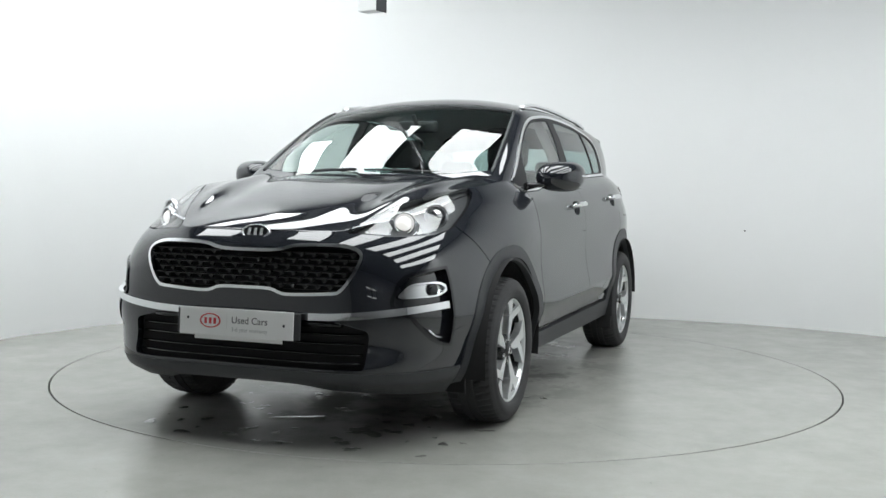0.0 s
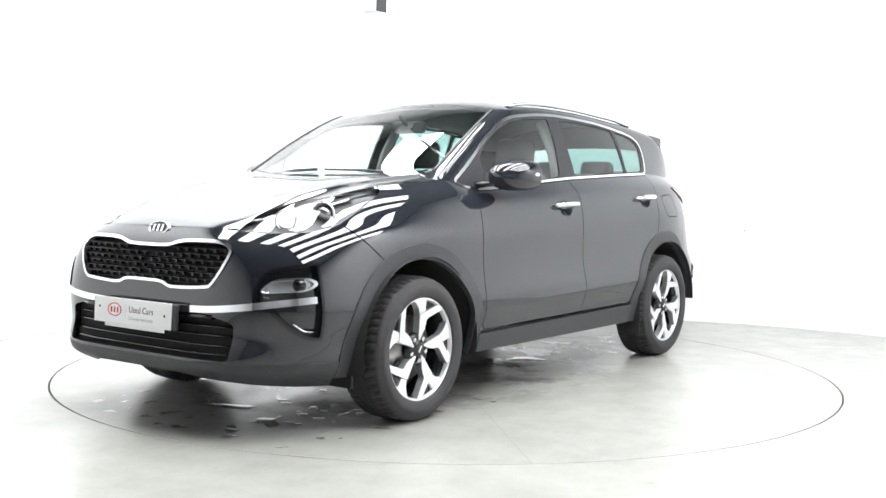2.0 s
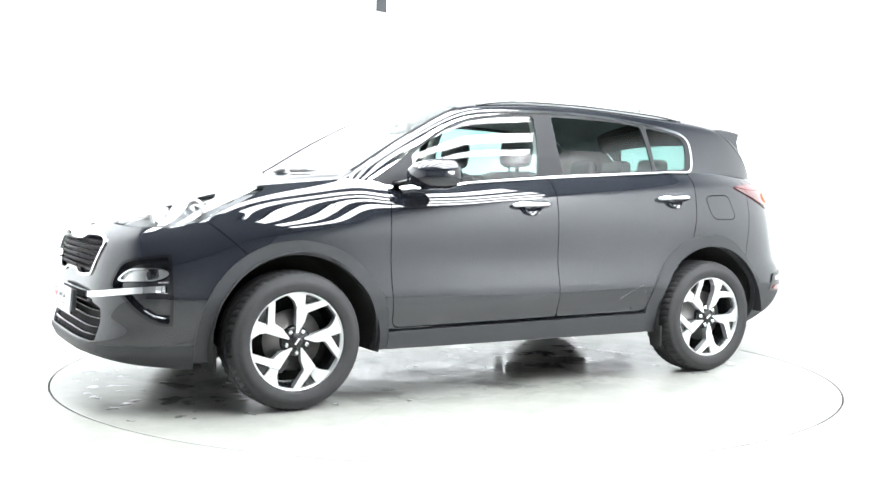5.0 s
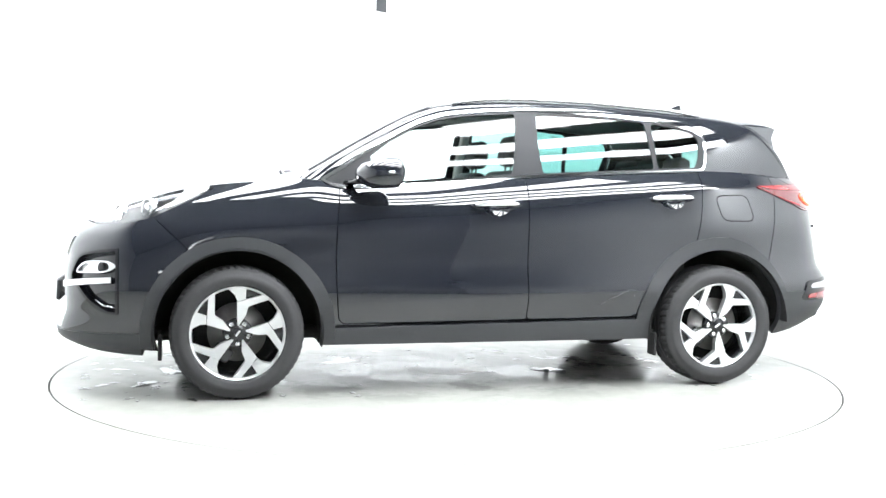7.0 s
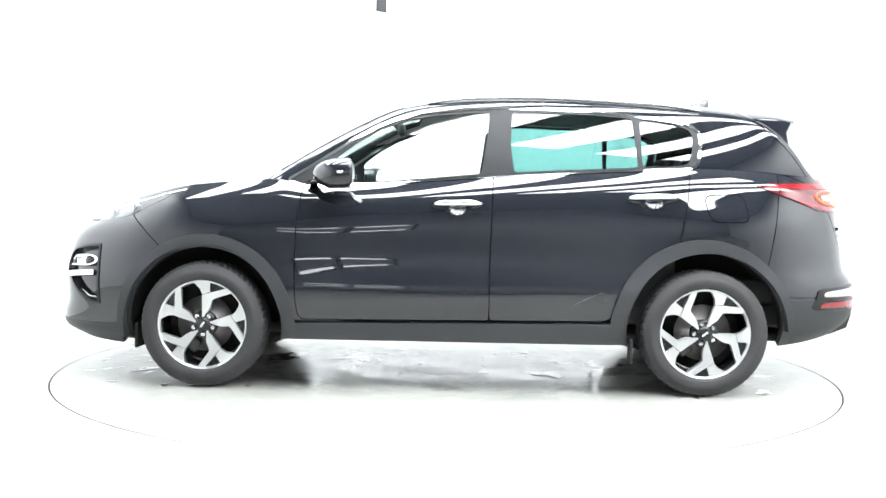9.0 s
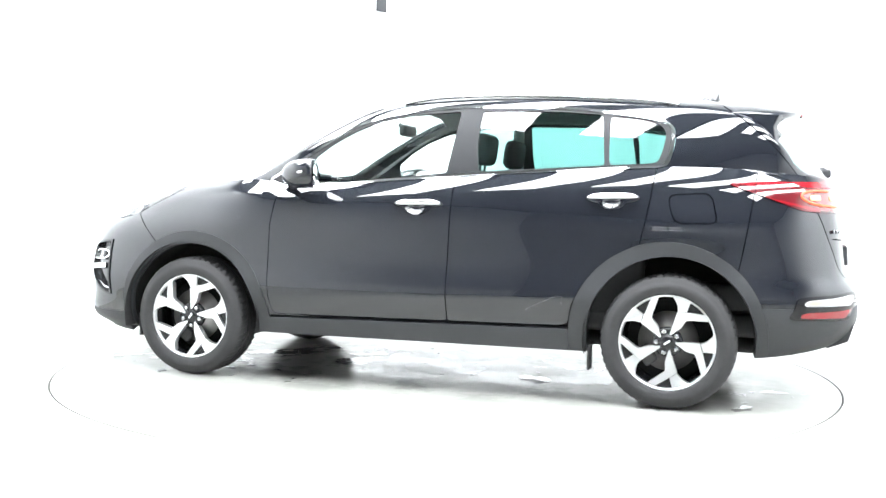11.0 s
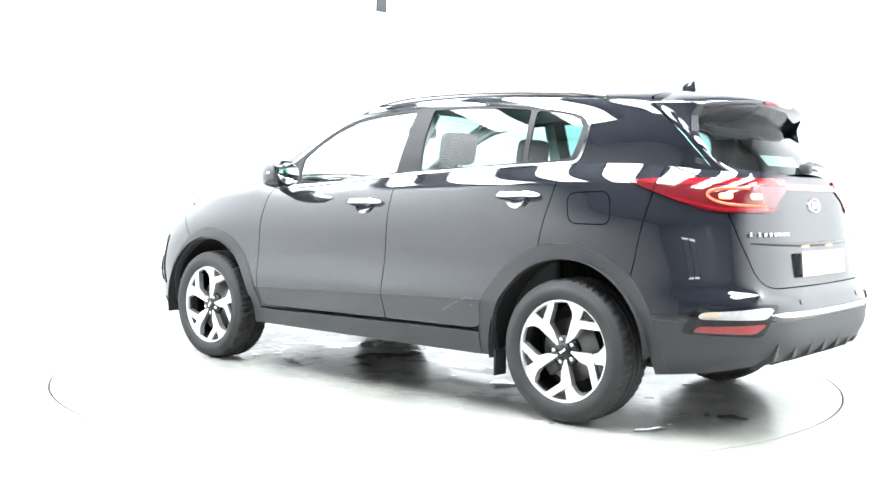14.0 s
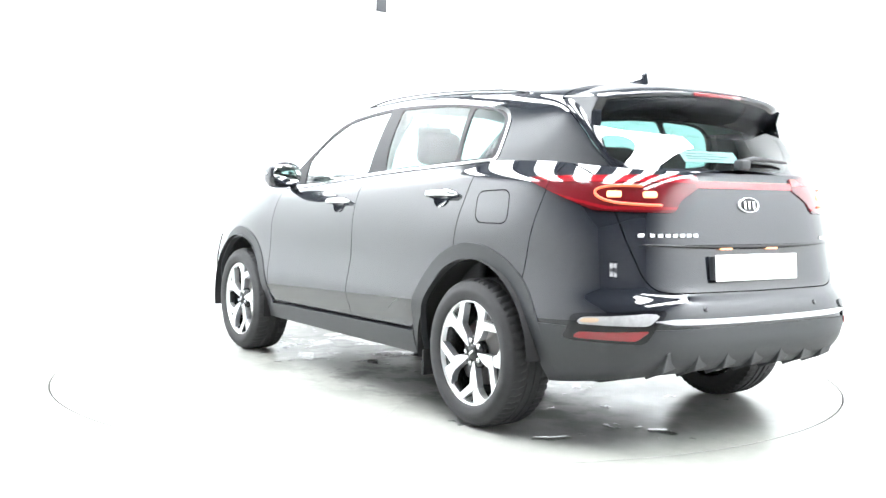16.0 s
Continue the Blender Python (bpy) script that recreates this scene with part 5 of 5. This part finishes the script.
# ---- sides ----
def sides():
    for sgn in (1, -1):
        mir = Matrix.Diagonal((1, sgn, 1, 1))
        for xa, xb, z in HANDLES:
            bm = bmesh.new()
            P, R = [], []
            for k in range(17):
                t = k / 16
                x = xa + (xb - xa) * t
                lift = 0.034 * min(1, 4 * t, 4 * (1 - t)) ** 0.6 + 0.004
                c = side(x, z + 0.006 * t, lift)
                P.append(tuple(c))
                R.append(0.006 + 0.011 * min(1, 5 * t, 5 * (1 - t)) ** 0.6)
            tube(bm, P, R, 10, 0.95)
            bmesh.ops.transform(bm, matrix=mir, verts=bm.verts)
            if sgn < 0:
                bmesh.ops.reverse_faces(bm, faces=bm.faces)
            h = part("door_handle", bm, CHROME, car, "chrome door handle")
            edge = cup_outline(xa, xb, z)
            cup = BELT.cut(0.5 - BELT.V[:, 1]).keep(XZ, edge)
            c0 = edge.mean(0)
            deep = np.clip(-sdf(cup.V[:, XZ], edge) / 0.034, 0, 1)
            deep = 0.020 * deep * (2 - deep)
            lean = np.stack([c0[0] - cup.V[:, 0], np.zeros(len(cup.V)), 1.4 * (c0[1] - cup.V[:, 2])], 1) / 0.05
            N = cup.N + lean
            cup = Skin(cup.V - cup.N * deep[:, None], N / np.linalg.norm(N, axis=1, keepdims=True), cup.F)
            (cup if sgn > 0 else cup.mirror()).build("handle_cup", PAINT, h, "dark painted finger cup", 0.0)
        # mirror
        bm = bmesh.new()
        rr = []
        for i in range(19):
            u = i / 18
            ang = math.pi * u
            ring = []
            for k in range(28):
                a = 2 * math.pi * k / 28
                ca, sa = math.cos(a), math.sin(a)
                sy = abs(ca) ** 0.75 * (1 if ca > 0 else -1)
                sz = abs(sa) ** 0.8 * (1 if sa > 0 else -1)
                prof = (1 - (1 - min(u / 0.75, 1)) ** 2.4 + 0.002) ** 0.5 if u < 0.92 else 1 - (u - 0.92) * 1.2
                x = 0.748 - 0.198 * u
                y = 0.918 + 0.118 * prof * sy
                z = 1.158 + (0.078 + 0.006 * ca) * prof * sz - 0.012 * (1 - u)
                ring.append(bm.verts.new((x - 0.03 * (y - 0.918) / 0.12, y, z)))
            rr.append(ring)
        for a, b in zip(rr, rr[1:]):
            for k in range(28):
                bm.faces.new((a[k], a[(k + 1) % 28], b[(k + 1) % 28], b[k]))
        bm.faces.new(rr[0][::-1])
        bm.faces.new(rr[-1])
        bmesh.ops.transform(bm, matrix=mir, verts=bm.verts)
        bmesh.ops.recalc_face_normals(bm, faces=bm.faces)
        mo = part("wing_mirror", bm, PAINT, car, "glossy black wing mirror")
        bm = bmesh.new()
        lathe(bm, [(0.0001, 0.004), (0.9, 0.003), (1.0, 0.0)], 32)
        for v in bm.verts:
            v.co = Vector((0.542 - v.co.z - 0.03 * v.co.x * 0.85, (0.918 + v.co.x * 0.103) * sgn, 1.158 + v.co.y * 0.062))
        bmesh.ops.recalc_face_normals(bm, faces=bm.faces)
        part("mirror_glass", bm, MIRROR, mo, "silvered mirror glass")
        bm = bmesh.new()
        P = []
        for k in range(14):
            a = -0.1 + 1.6 * k / 13
            P.append((0.722 - 0.15 * math.sin(a) ** 2, (0.918 + 0.1205 * math.sin(a)) * sgn, 1.158))
        tube(bm, P, 0.009, 8)
        part("indicator_strip", bm, SATIN, mo, "silver indicator strip")
        bm = bmesh.new()
        tube(bm, [(0.775, 0.78 * sgn, 1.100), (0.74, 0.82 * sgn, 1.108), (0.70, 0.87 * sgn, 1.116)], [0.034, 0.026, 0.03], 10, 0.6)
        part("mirror_arm", bm, GLOSSBLACK, mo, "gloss black mirror arm")
        # roof rail
        bm = bmesh.new()
        P, R = [], []
        for k in range(33):
            t = k / 32
            x = 0.16 - 1.50 * t
            z = float(GZR(x)) + 0.012 + 0.018 * min(1, 7 * t, 7 * (1 - t)) ** 0.7
            P.append((x, (float(GYR(x)) - 0.035 - 0.01 * math.sin(math.pi * t)) * sgn, z))
            R.append(0.015)
        tube(bm, P, R, 8, 0.75)
        part("roof_rail", bm, SATIN, car, "satin silver roof rail")
        # mud flaps
        for lo, hi in (((1.705, 0.62, 0.195), (1.725, 0.80, 0.33)), ((-0.955, 0.80, 0.175), (-0.94, 0.89, 0.30))):
            bm = bmesh.new()
            box(bm, (lo[0], min(lo[1] * sgn, hi[1] * sgn), lo[2]), (hi[0], max(lo[1] * sgn, hi[1] * sgn), hi[2]), 0.005, 2)
            part("mud_flap", bm, LINER, car, "black rubber mud flap", False)
        # arch liners
        for cx, span in ((1.330, 1.12), (-1.340, 1.05)):
            bm = bmesh.new()
            prof = [(0.425, 0.90), (0.428, 0.62), (0.42, 0.50), (0.05, 0.48)]
            rings = []
            for r, y in prof:
                rings.append([bm.verts.new((cx + r * math.cos(math.pi * (span * k / 28 - 0.06)), y * sgn, 0.34 + r * math.sin(math.pi * (span * k / 28 - 0.06)))) for k in range(29)])
            for a, b in zip(rings, rings[1:]):
                for k in range(28):
                    bm.faces.new((a[k], a[k + 1], b[k + 1], b[k]))
            part("arch_liner", bm, LINER, car, "dark felt arch liner")
    # wipers on the windscreen
    for ys in ((0.52, 0.36, 0.18, -0.02), (-0.06, -0.22, -0.40, -0.56)):
        bm = bmesh.new()
        P = []
        for i, y in enumerate(ys):
            x = 1.045 - 0.10 * (y / 0.7) ** 2 - 0.006 * i
            P.append((x, y, 1.176 - 0.035 * (y / 0.6) ** 2))
        tube(bm, P, [0.009, 0.009, 0.007, 0.005], 6)
        part("wiper", bm, CLAD, car, "black windscreen wiper")
    # scratch on the rear door
    bm = bmesh.new()
    tube(bm, [tuple(side(x, z, 0.0008)) for x, z in ((-0.617, 0.468), (-0.67, 0.497), (-0.72, 0.520), (-0.775, 0.546), (-0.81, 0.543), (-0.806, 0.505))], 0.0007, 4)
    part("scratch", bm, SCRATCH, car, "fine pale scratch")
    # underside
    bm = bmesh.new()
    box(bm, (-1.95, -0.66, 0.275), (2.02, 0.66, 0.33), 0.02, 1)
    box(bm, (-0.93, -0.80, 0.255), (0.90, 0.80, 0.31), 0.02, 1)
    part("underbody", bm, LINER, car, "dark underbody")


SCRATCH = material("bare_scratch", (0.20, 0.20, 0.20), 0.6)
MIRROR = material("mirror_silver", (0.9, 0.9, 0.9), 0.01, 1.0)
LINER = material("felt_liner", (0.02, 0.02, 0.021), 0.9)
sides()


# ---- wheels ----
def wheel(x, y, z, sgn, turn):
    """Wheel with its axle along y; local z points outwards."""
    base = Matrix.Translation((x, y, z)) @ pose(0, 0, 0, -90 * sgn, 0, 0) @ pose(0, 0, 0, 0, 0, turn)
    T = lambda bm: bmesh.ops.transform(bm, matrix=base, verts=bm.verts)
    bm = bmesh.new()
    lathe(bm, [(0.238, -0.006), (0.240, -0.012), (0.232, -0.020), (0.220, -0.035), (0.213, -0.10), (0.213, -0.20), (0.235, -0.215)], 60)
    T(bm)
    w = part("wheel", bm, ALLOYDARK, car, "alloy wheel with dark pockets")
    # machined lip
    bm = bmesh.new()
    lathe(bm, [(0.224, -0.034), (0.2285, -0.014), (0.232, -0.008), (0.239, -0.006), (0.241, -0.012)], 72)
    T(bm)
    part("rim_lip", bm, ALLOY, w, "bright machined rim lip")
    # tyre with sidewall steps
    bm = bmesh.new()
    prof = [(0.236, -0.012), (0.241, 0.0), (0.252, 0.006), (0.275, 0.011), (0.298, 0.010), (0.300, 0.007), (0.318, 0.003), (0.333, -0.010), (0.341, -0.026), (0.3455, -0.045), (0.346, -0.075), (0.3405, -0.077), (0.3405, -0.084),
            (0.3465, -0.086), (0.347, -0.112), (0.341, -0.114), (0.341, -0.121), (0.347, -0.123), (0.3465, -0.150), (0.3405, -0.152), (0.3405, -0.159), (0.346, -0.161), (0.3455, -0.190), (0.338, -0.212), (0.30, -0.232), (0.24, -0.222)]
    prof = [(r if r < 0.26 else 0.26 + (r - 0.26) * 0.893, h) for r, h in prof]
    rings = lathe(bm, prof, 168)
    for i, ring in enumerate(rings):
        if 8 <= i <= 10 or 21 <= i <= 23:
            for k, v in enumerate(ring):
                if k % 3 == (1 if i > 9 else 0):
                    s = 1 - 0.006 / math.hypot(v.co.x, v.co.y)
                    v.co.x, v.co.y = v.co.x * s, v.co.y * s
    bmesh.ops.recalc_face_normals(bm, faces=bm.faces)
    T(bm)
    ty = part("tyre", bm, RUBBER, w, "black treaded rubber tyre")
    ty.data.polygons.foreach_set("use_smooth", [i < 168 * 7 for i in range(len(ty.data.polygons))])
    # spokes: five bent blades; each has a straight arm, a kinked tip and a dark notch
    def blade(pts, zs, mat, name, label):
        for k in range(5):
            bm = bmesh.new()
            rot = pose(0, 0, 0, 0, 0, 72 * k)
            n = len(pts)
            up = [bm.verts.new(rot @ Vector((a, b, zs(math.hypot(a, b))))) for a, b in pts]
            dn = [bm.verts.new(rot @ Vector((a * 0.995, b * 1.0, zs(math.hypot(a, b)) - 0.035))) for a, b in pts]
            for i in range(n):
                bm.faces.new((up[i], up[(i + 1) % n], dn[(i + 1) % n], dn[i]))
            bm.faces.new(up)
            bmesh.ops.recalc_face_normals(bm, faces=bm.faces)
            T(bm)
            part(name, bm, mat, w, label, False)
    zs = lambda r: -0.022 + 0.012 * min(1, r / 0.22) ** 2
    blade(SPOKE, zs, ALLOY, "spoke", "bright machined spoke")
    blade(BLOCK, lambda r: zs(r) - 0.002, ALLOY, "spoke_block", "bright machined spoke end")
    blade(NOTCH, lambda r: zs(r) - 0.014, ALLOYDARK, "spoke_pocket", "dark painted pocket")
    # hub, cap and nuts
    bm = bmesh.new()
    lathe(bm, [(0.075, -0.06), (0.072, -0.030), (0.060, -0.026), (0.036, -0.024), (0.033, -0.018), (0.029, -0.015), (0.0001, -0.014)], 40)
    T(bm)
    hub = part("hub", bm, ALLOYDARK, w, "dark hub")
    bm = bmesh.new()
    box(bm, (-0.018, -0.005, -0.0145), (0.018, 0.005, -0.0125), 0.001, 1, base)
    part("cap_mark", bm, ALLOY, w, "small silver mark on the cap", False)
    for k in range(5):
        a = math.radians(72 * k + 36)
        bm = bmesh.new()
        lathe(bm, [(0.012, -0.045), (0.012, -0.022), (0.009, -0.019), (0.0001, -0.018)], 6, Matrix.Translation((0.054 * math.cos(a), 0.054 * math.sin(a), 0)))
        T(bm)
        part("wheel_nut", bm, CHROME, w, "bright wheel nut", False)
    bm = bmesh.new()
    lathe(bm, [(0.150, -0.095), (0.150, -0.085), (0.08, -0.085), (0.08, -0.075), (0.03, -0.075)], 48)
    T(bm)
    part("brake_disc", bm, STEEL, w, "dull steel brake disc")
    bm = bmesh.new()
    lathe(bm, [(0.208, -0.15), (0.0001, -0.15)], 40)
    T(bm)
    part("back_plate", bm, DARK, w, "dark brake backing plate")
    bm = bmesh.new()
    box(bm, (0.09, -0.05, -0.105), (0.165, 0.05, -0.065), 0.012, 2, base)
    part("brake_caliper", bm, IRON, w, "dark iron brake caliper")
    return w


# blade with its swept arm, radial block, and dark triangle between them, in thousandths of the rim's scale
SPOKE = [(u * 0.000978, -v * 0.000978) for v, u in ((-3, 42), (-4, 162), (40, 175), (132, 199), (152, 196), (180, 170), (206, 132), (197, 141), (157, 173), (64, 143), (52, 136), (40, 92), (6, 42))]
BLOCK = [(u * 0.000978, -v * 0.000978) for v, u in ((-2, 165), (-14, 196), (-36, 219), (-62, 235), (-25, 242), (42, 240), (40, 179))]
NOTCH = [(u * 0.000978, -v * 0.000978) for v, u in ((42, 240), (98, 222), (148, 196), (132, 199), (40, 179))]
for wx, tf in ((1.335, 54), (-1.335, 36)):
    wheel(wx, 0.893, 0.337, 1, tf)
    wheel(wx, -0.893, 0.337, -1, tf + 20)


# ---- inside ----
def seat(x, y, parent=None):
    bm = bmesh.new()
    box(bm, (x - 0.05, y - 0.25, 0.48), (x + 0.47, y + 0.25, 0.66), 0.06, 3)
    s = part("seat", bm, SEATCLOTH, car, "dark grey cloth front seat")
    bm = bmesh.new()
    box(bm, (-0.07, -0.25, 0.0), (0.07, 0.25, 0.62), 0.06, 3, Matrix.Translation((x - 0.06, y, 0.60)) @ pose(0, 0, 0, 0, -18, 0))
    part("backrest", bm, SEATCLOTH, s, "dark grey cloth backrest")
    bm = bmesh.new()
    box(bm, (-0.05, -0.13, 0.0), (0.05, 0.13, 0.18), 0.045, 3, Matrix.Translation((x - 0.262, y, 1.22)) @ pose(0, 0, 0, 0, -8, 0))
    tube(bm, [(x - 0.25, y - 0.05, 1.15), (x - 0.262, y - 0.05, 1.25)], 0.007, 6)
    tube(bm, [(x - 0.25, y + 0.05, 1.15), (x - 0.262, y + 0.05, 1.25)], 0.007, 6)
    part("headrest", bm, SEATCLOTH, s, "padded headrest")


def inside():
    seat(0.02, 0.36)
    seat(0.02, -0.36)
    bm = bmesh.new()
    box(bm, (-1.05, -0.62, 0.50), (-0.60, 0.62, 0.66), 0.05, 3)
    b = part("rear_bench", bm, SEATCLOTH, car, "dark grey cloth rear bench")
    bm = bmesh.new()
    box(bm, (-0.07, -0.62, 0.0), (0.07, 0.62, 0.58), 0.05, 3, Matrix.Translation((-1.08, 0, 0.60)) @ pose(0, 0, 0, 0, -20, 0))
    part("backrest", bm, SEATCLOTH, b, "dark grey cloth backrest")
    for y in (0.36, 0.0, -0.36):
        bm = bmesh.new()
        box(bm, (-0.045, -0.12, 0.0), (0.045, 0.12, 0.13), 0.04, 3, Matrix.Translation((-1.30, y, 1.17)) @ pose(0, 0, 0, 0, -10, 0))
        part("headrest", bm, SEATCLOTH, b, "padded headrest")
    bm = bmesh.new()
    box(bm, (0.50, -0.68, 0.70), (0.93, 0.68, 1.055), 0.07, 4)
    box(bm, (0.46, -0.52, 0.95), (0.75, -0.20, 1.085), 0.05, 3)
    part("dashboard", bm, TRIM, car, "dark soft plastic dashboard")
    bm = bmesh.new()
    m = Matrix.Translation((0.38, -0.36, 0.96)) @ pose(0, 0, 0, 0, -66, 0)
    seg, n = 36, 10
    rings = []
    for i in range(seg):
        a = 2 * math.pi * i / seg
        rings.append([bm.verts.new(m @ Vector(((0.18 + 0.016 * math.cos(2 * math.pi * k / n)) * math.cos(a), (0.18 + 0.016 * math.cos(2 * math.pi * k / n)) * math.sin(a), 0.016 * math.sin(2 * math.pi * k / n)))) for k in range(n)])
    for i in range(seg):
        for k in range(n):
            bm.faces.new((rings[i][k], rings[(i + 1) % seg][k], rings[(i + 1) % seg][(k + 1) % n], rings[i][(k + 1) % n]))
    sw = part("steering_wheel", bm, TRIM, car, "black steering wheel")
    bm = bmesh.new()
    box(bm, (-0.07, -0.08, -0.03), (0.07, 0.08, 0.02), 0.03, 3, m)
    box(bm, (-0.02, -0.18, -0.015), (0.02, 0.18, 0.005), 0.008, 2, m)
    part("wheel_boss", bm, TRIM, sw, "steering wheel boss")
    bm = bmesh.new()
    box(bm, (-0.02, -0.12, -0.035), (0.02, 0.12, 0.035), 0.018, 3, Matrix.Translation((0.34, 0.0, 1.44)))
    tube(bm, [(0.36, 0, 1.45), (0.42, 0, 1.50)], 0.012, 8)
    part("interior_mirror", bm, TRIM, car, "interior rear-view mirror")
    bm = bmesh.new()
    box(bm, (0.80, 0.12, 1.060), (0.92, 0.34, 1.064), 0.001, 1)
    part("paper", bm, PLATE, car, "white paper on the dashboard", False)
    bm = bmesh.new()
    box(bm, (-1.95, -0.72, 0.36), (0.9, 0.72, 0.48), 0.02, 1)
    box(bm, (-1.95, -0.70, 0.48), (-1.20, 0.70, 0.62), 0.02, 1)
    part("cabin_floor", bm, TRIM, car, "dark carpeted cabin floor")
    for sgn in (1, -1):
        bm = bmesh.new()
        box(bm, (-1.2, min(0.68 * sgn, 0.73 * sgn), 0.45), (0.75, max(0.68 * sgn, 0.73 * sgn), 1.05), 0.02, 2)
        part("door_card", bm, TRIM, car, "dark door lining")
        bm = bmesh.new()
        tube(bm, [(-0.20, 0.71 * sgn, 1.06), (-0.22, 0.65 * sgn, 1.30), (-0.24, 0.55 * sgn, 1.49)], 0.032, 8)
        part("pillar_lining", bm, HEADLINER, car, "pale grey pillar lining")


inside()


def motions():
    rows, spin = [], []
    for k in range(33):
        t = k * 0.5
        a = START + RATE * t
        m = pose(0, 0, 0, 0, 0, a)
        rows.append((t, m @ Matrix.Translation(OFF)))
        spin.append((t, m))
    walk(car, rows)
    walk(disc, spin)


motions()
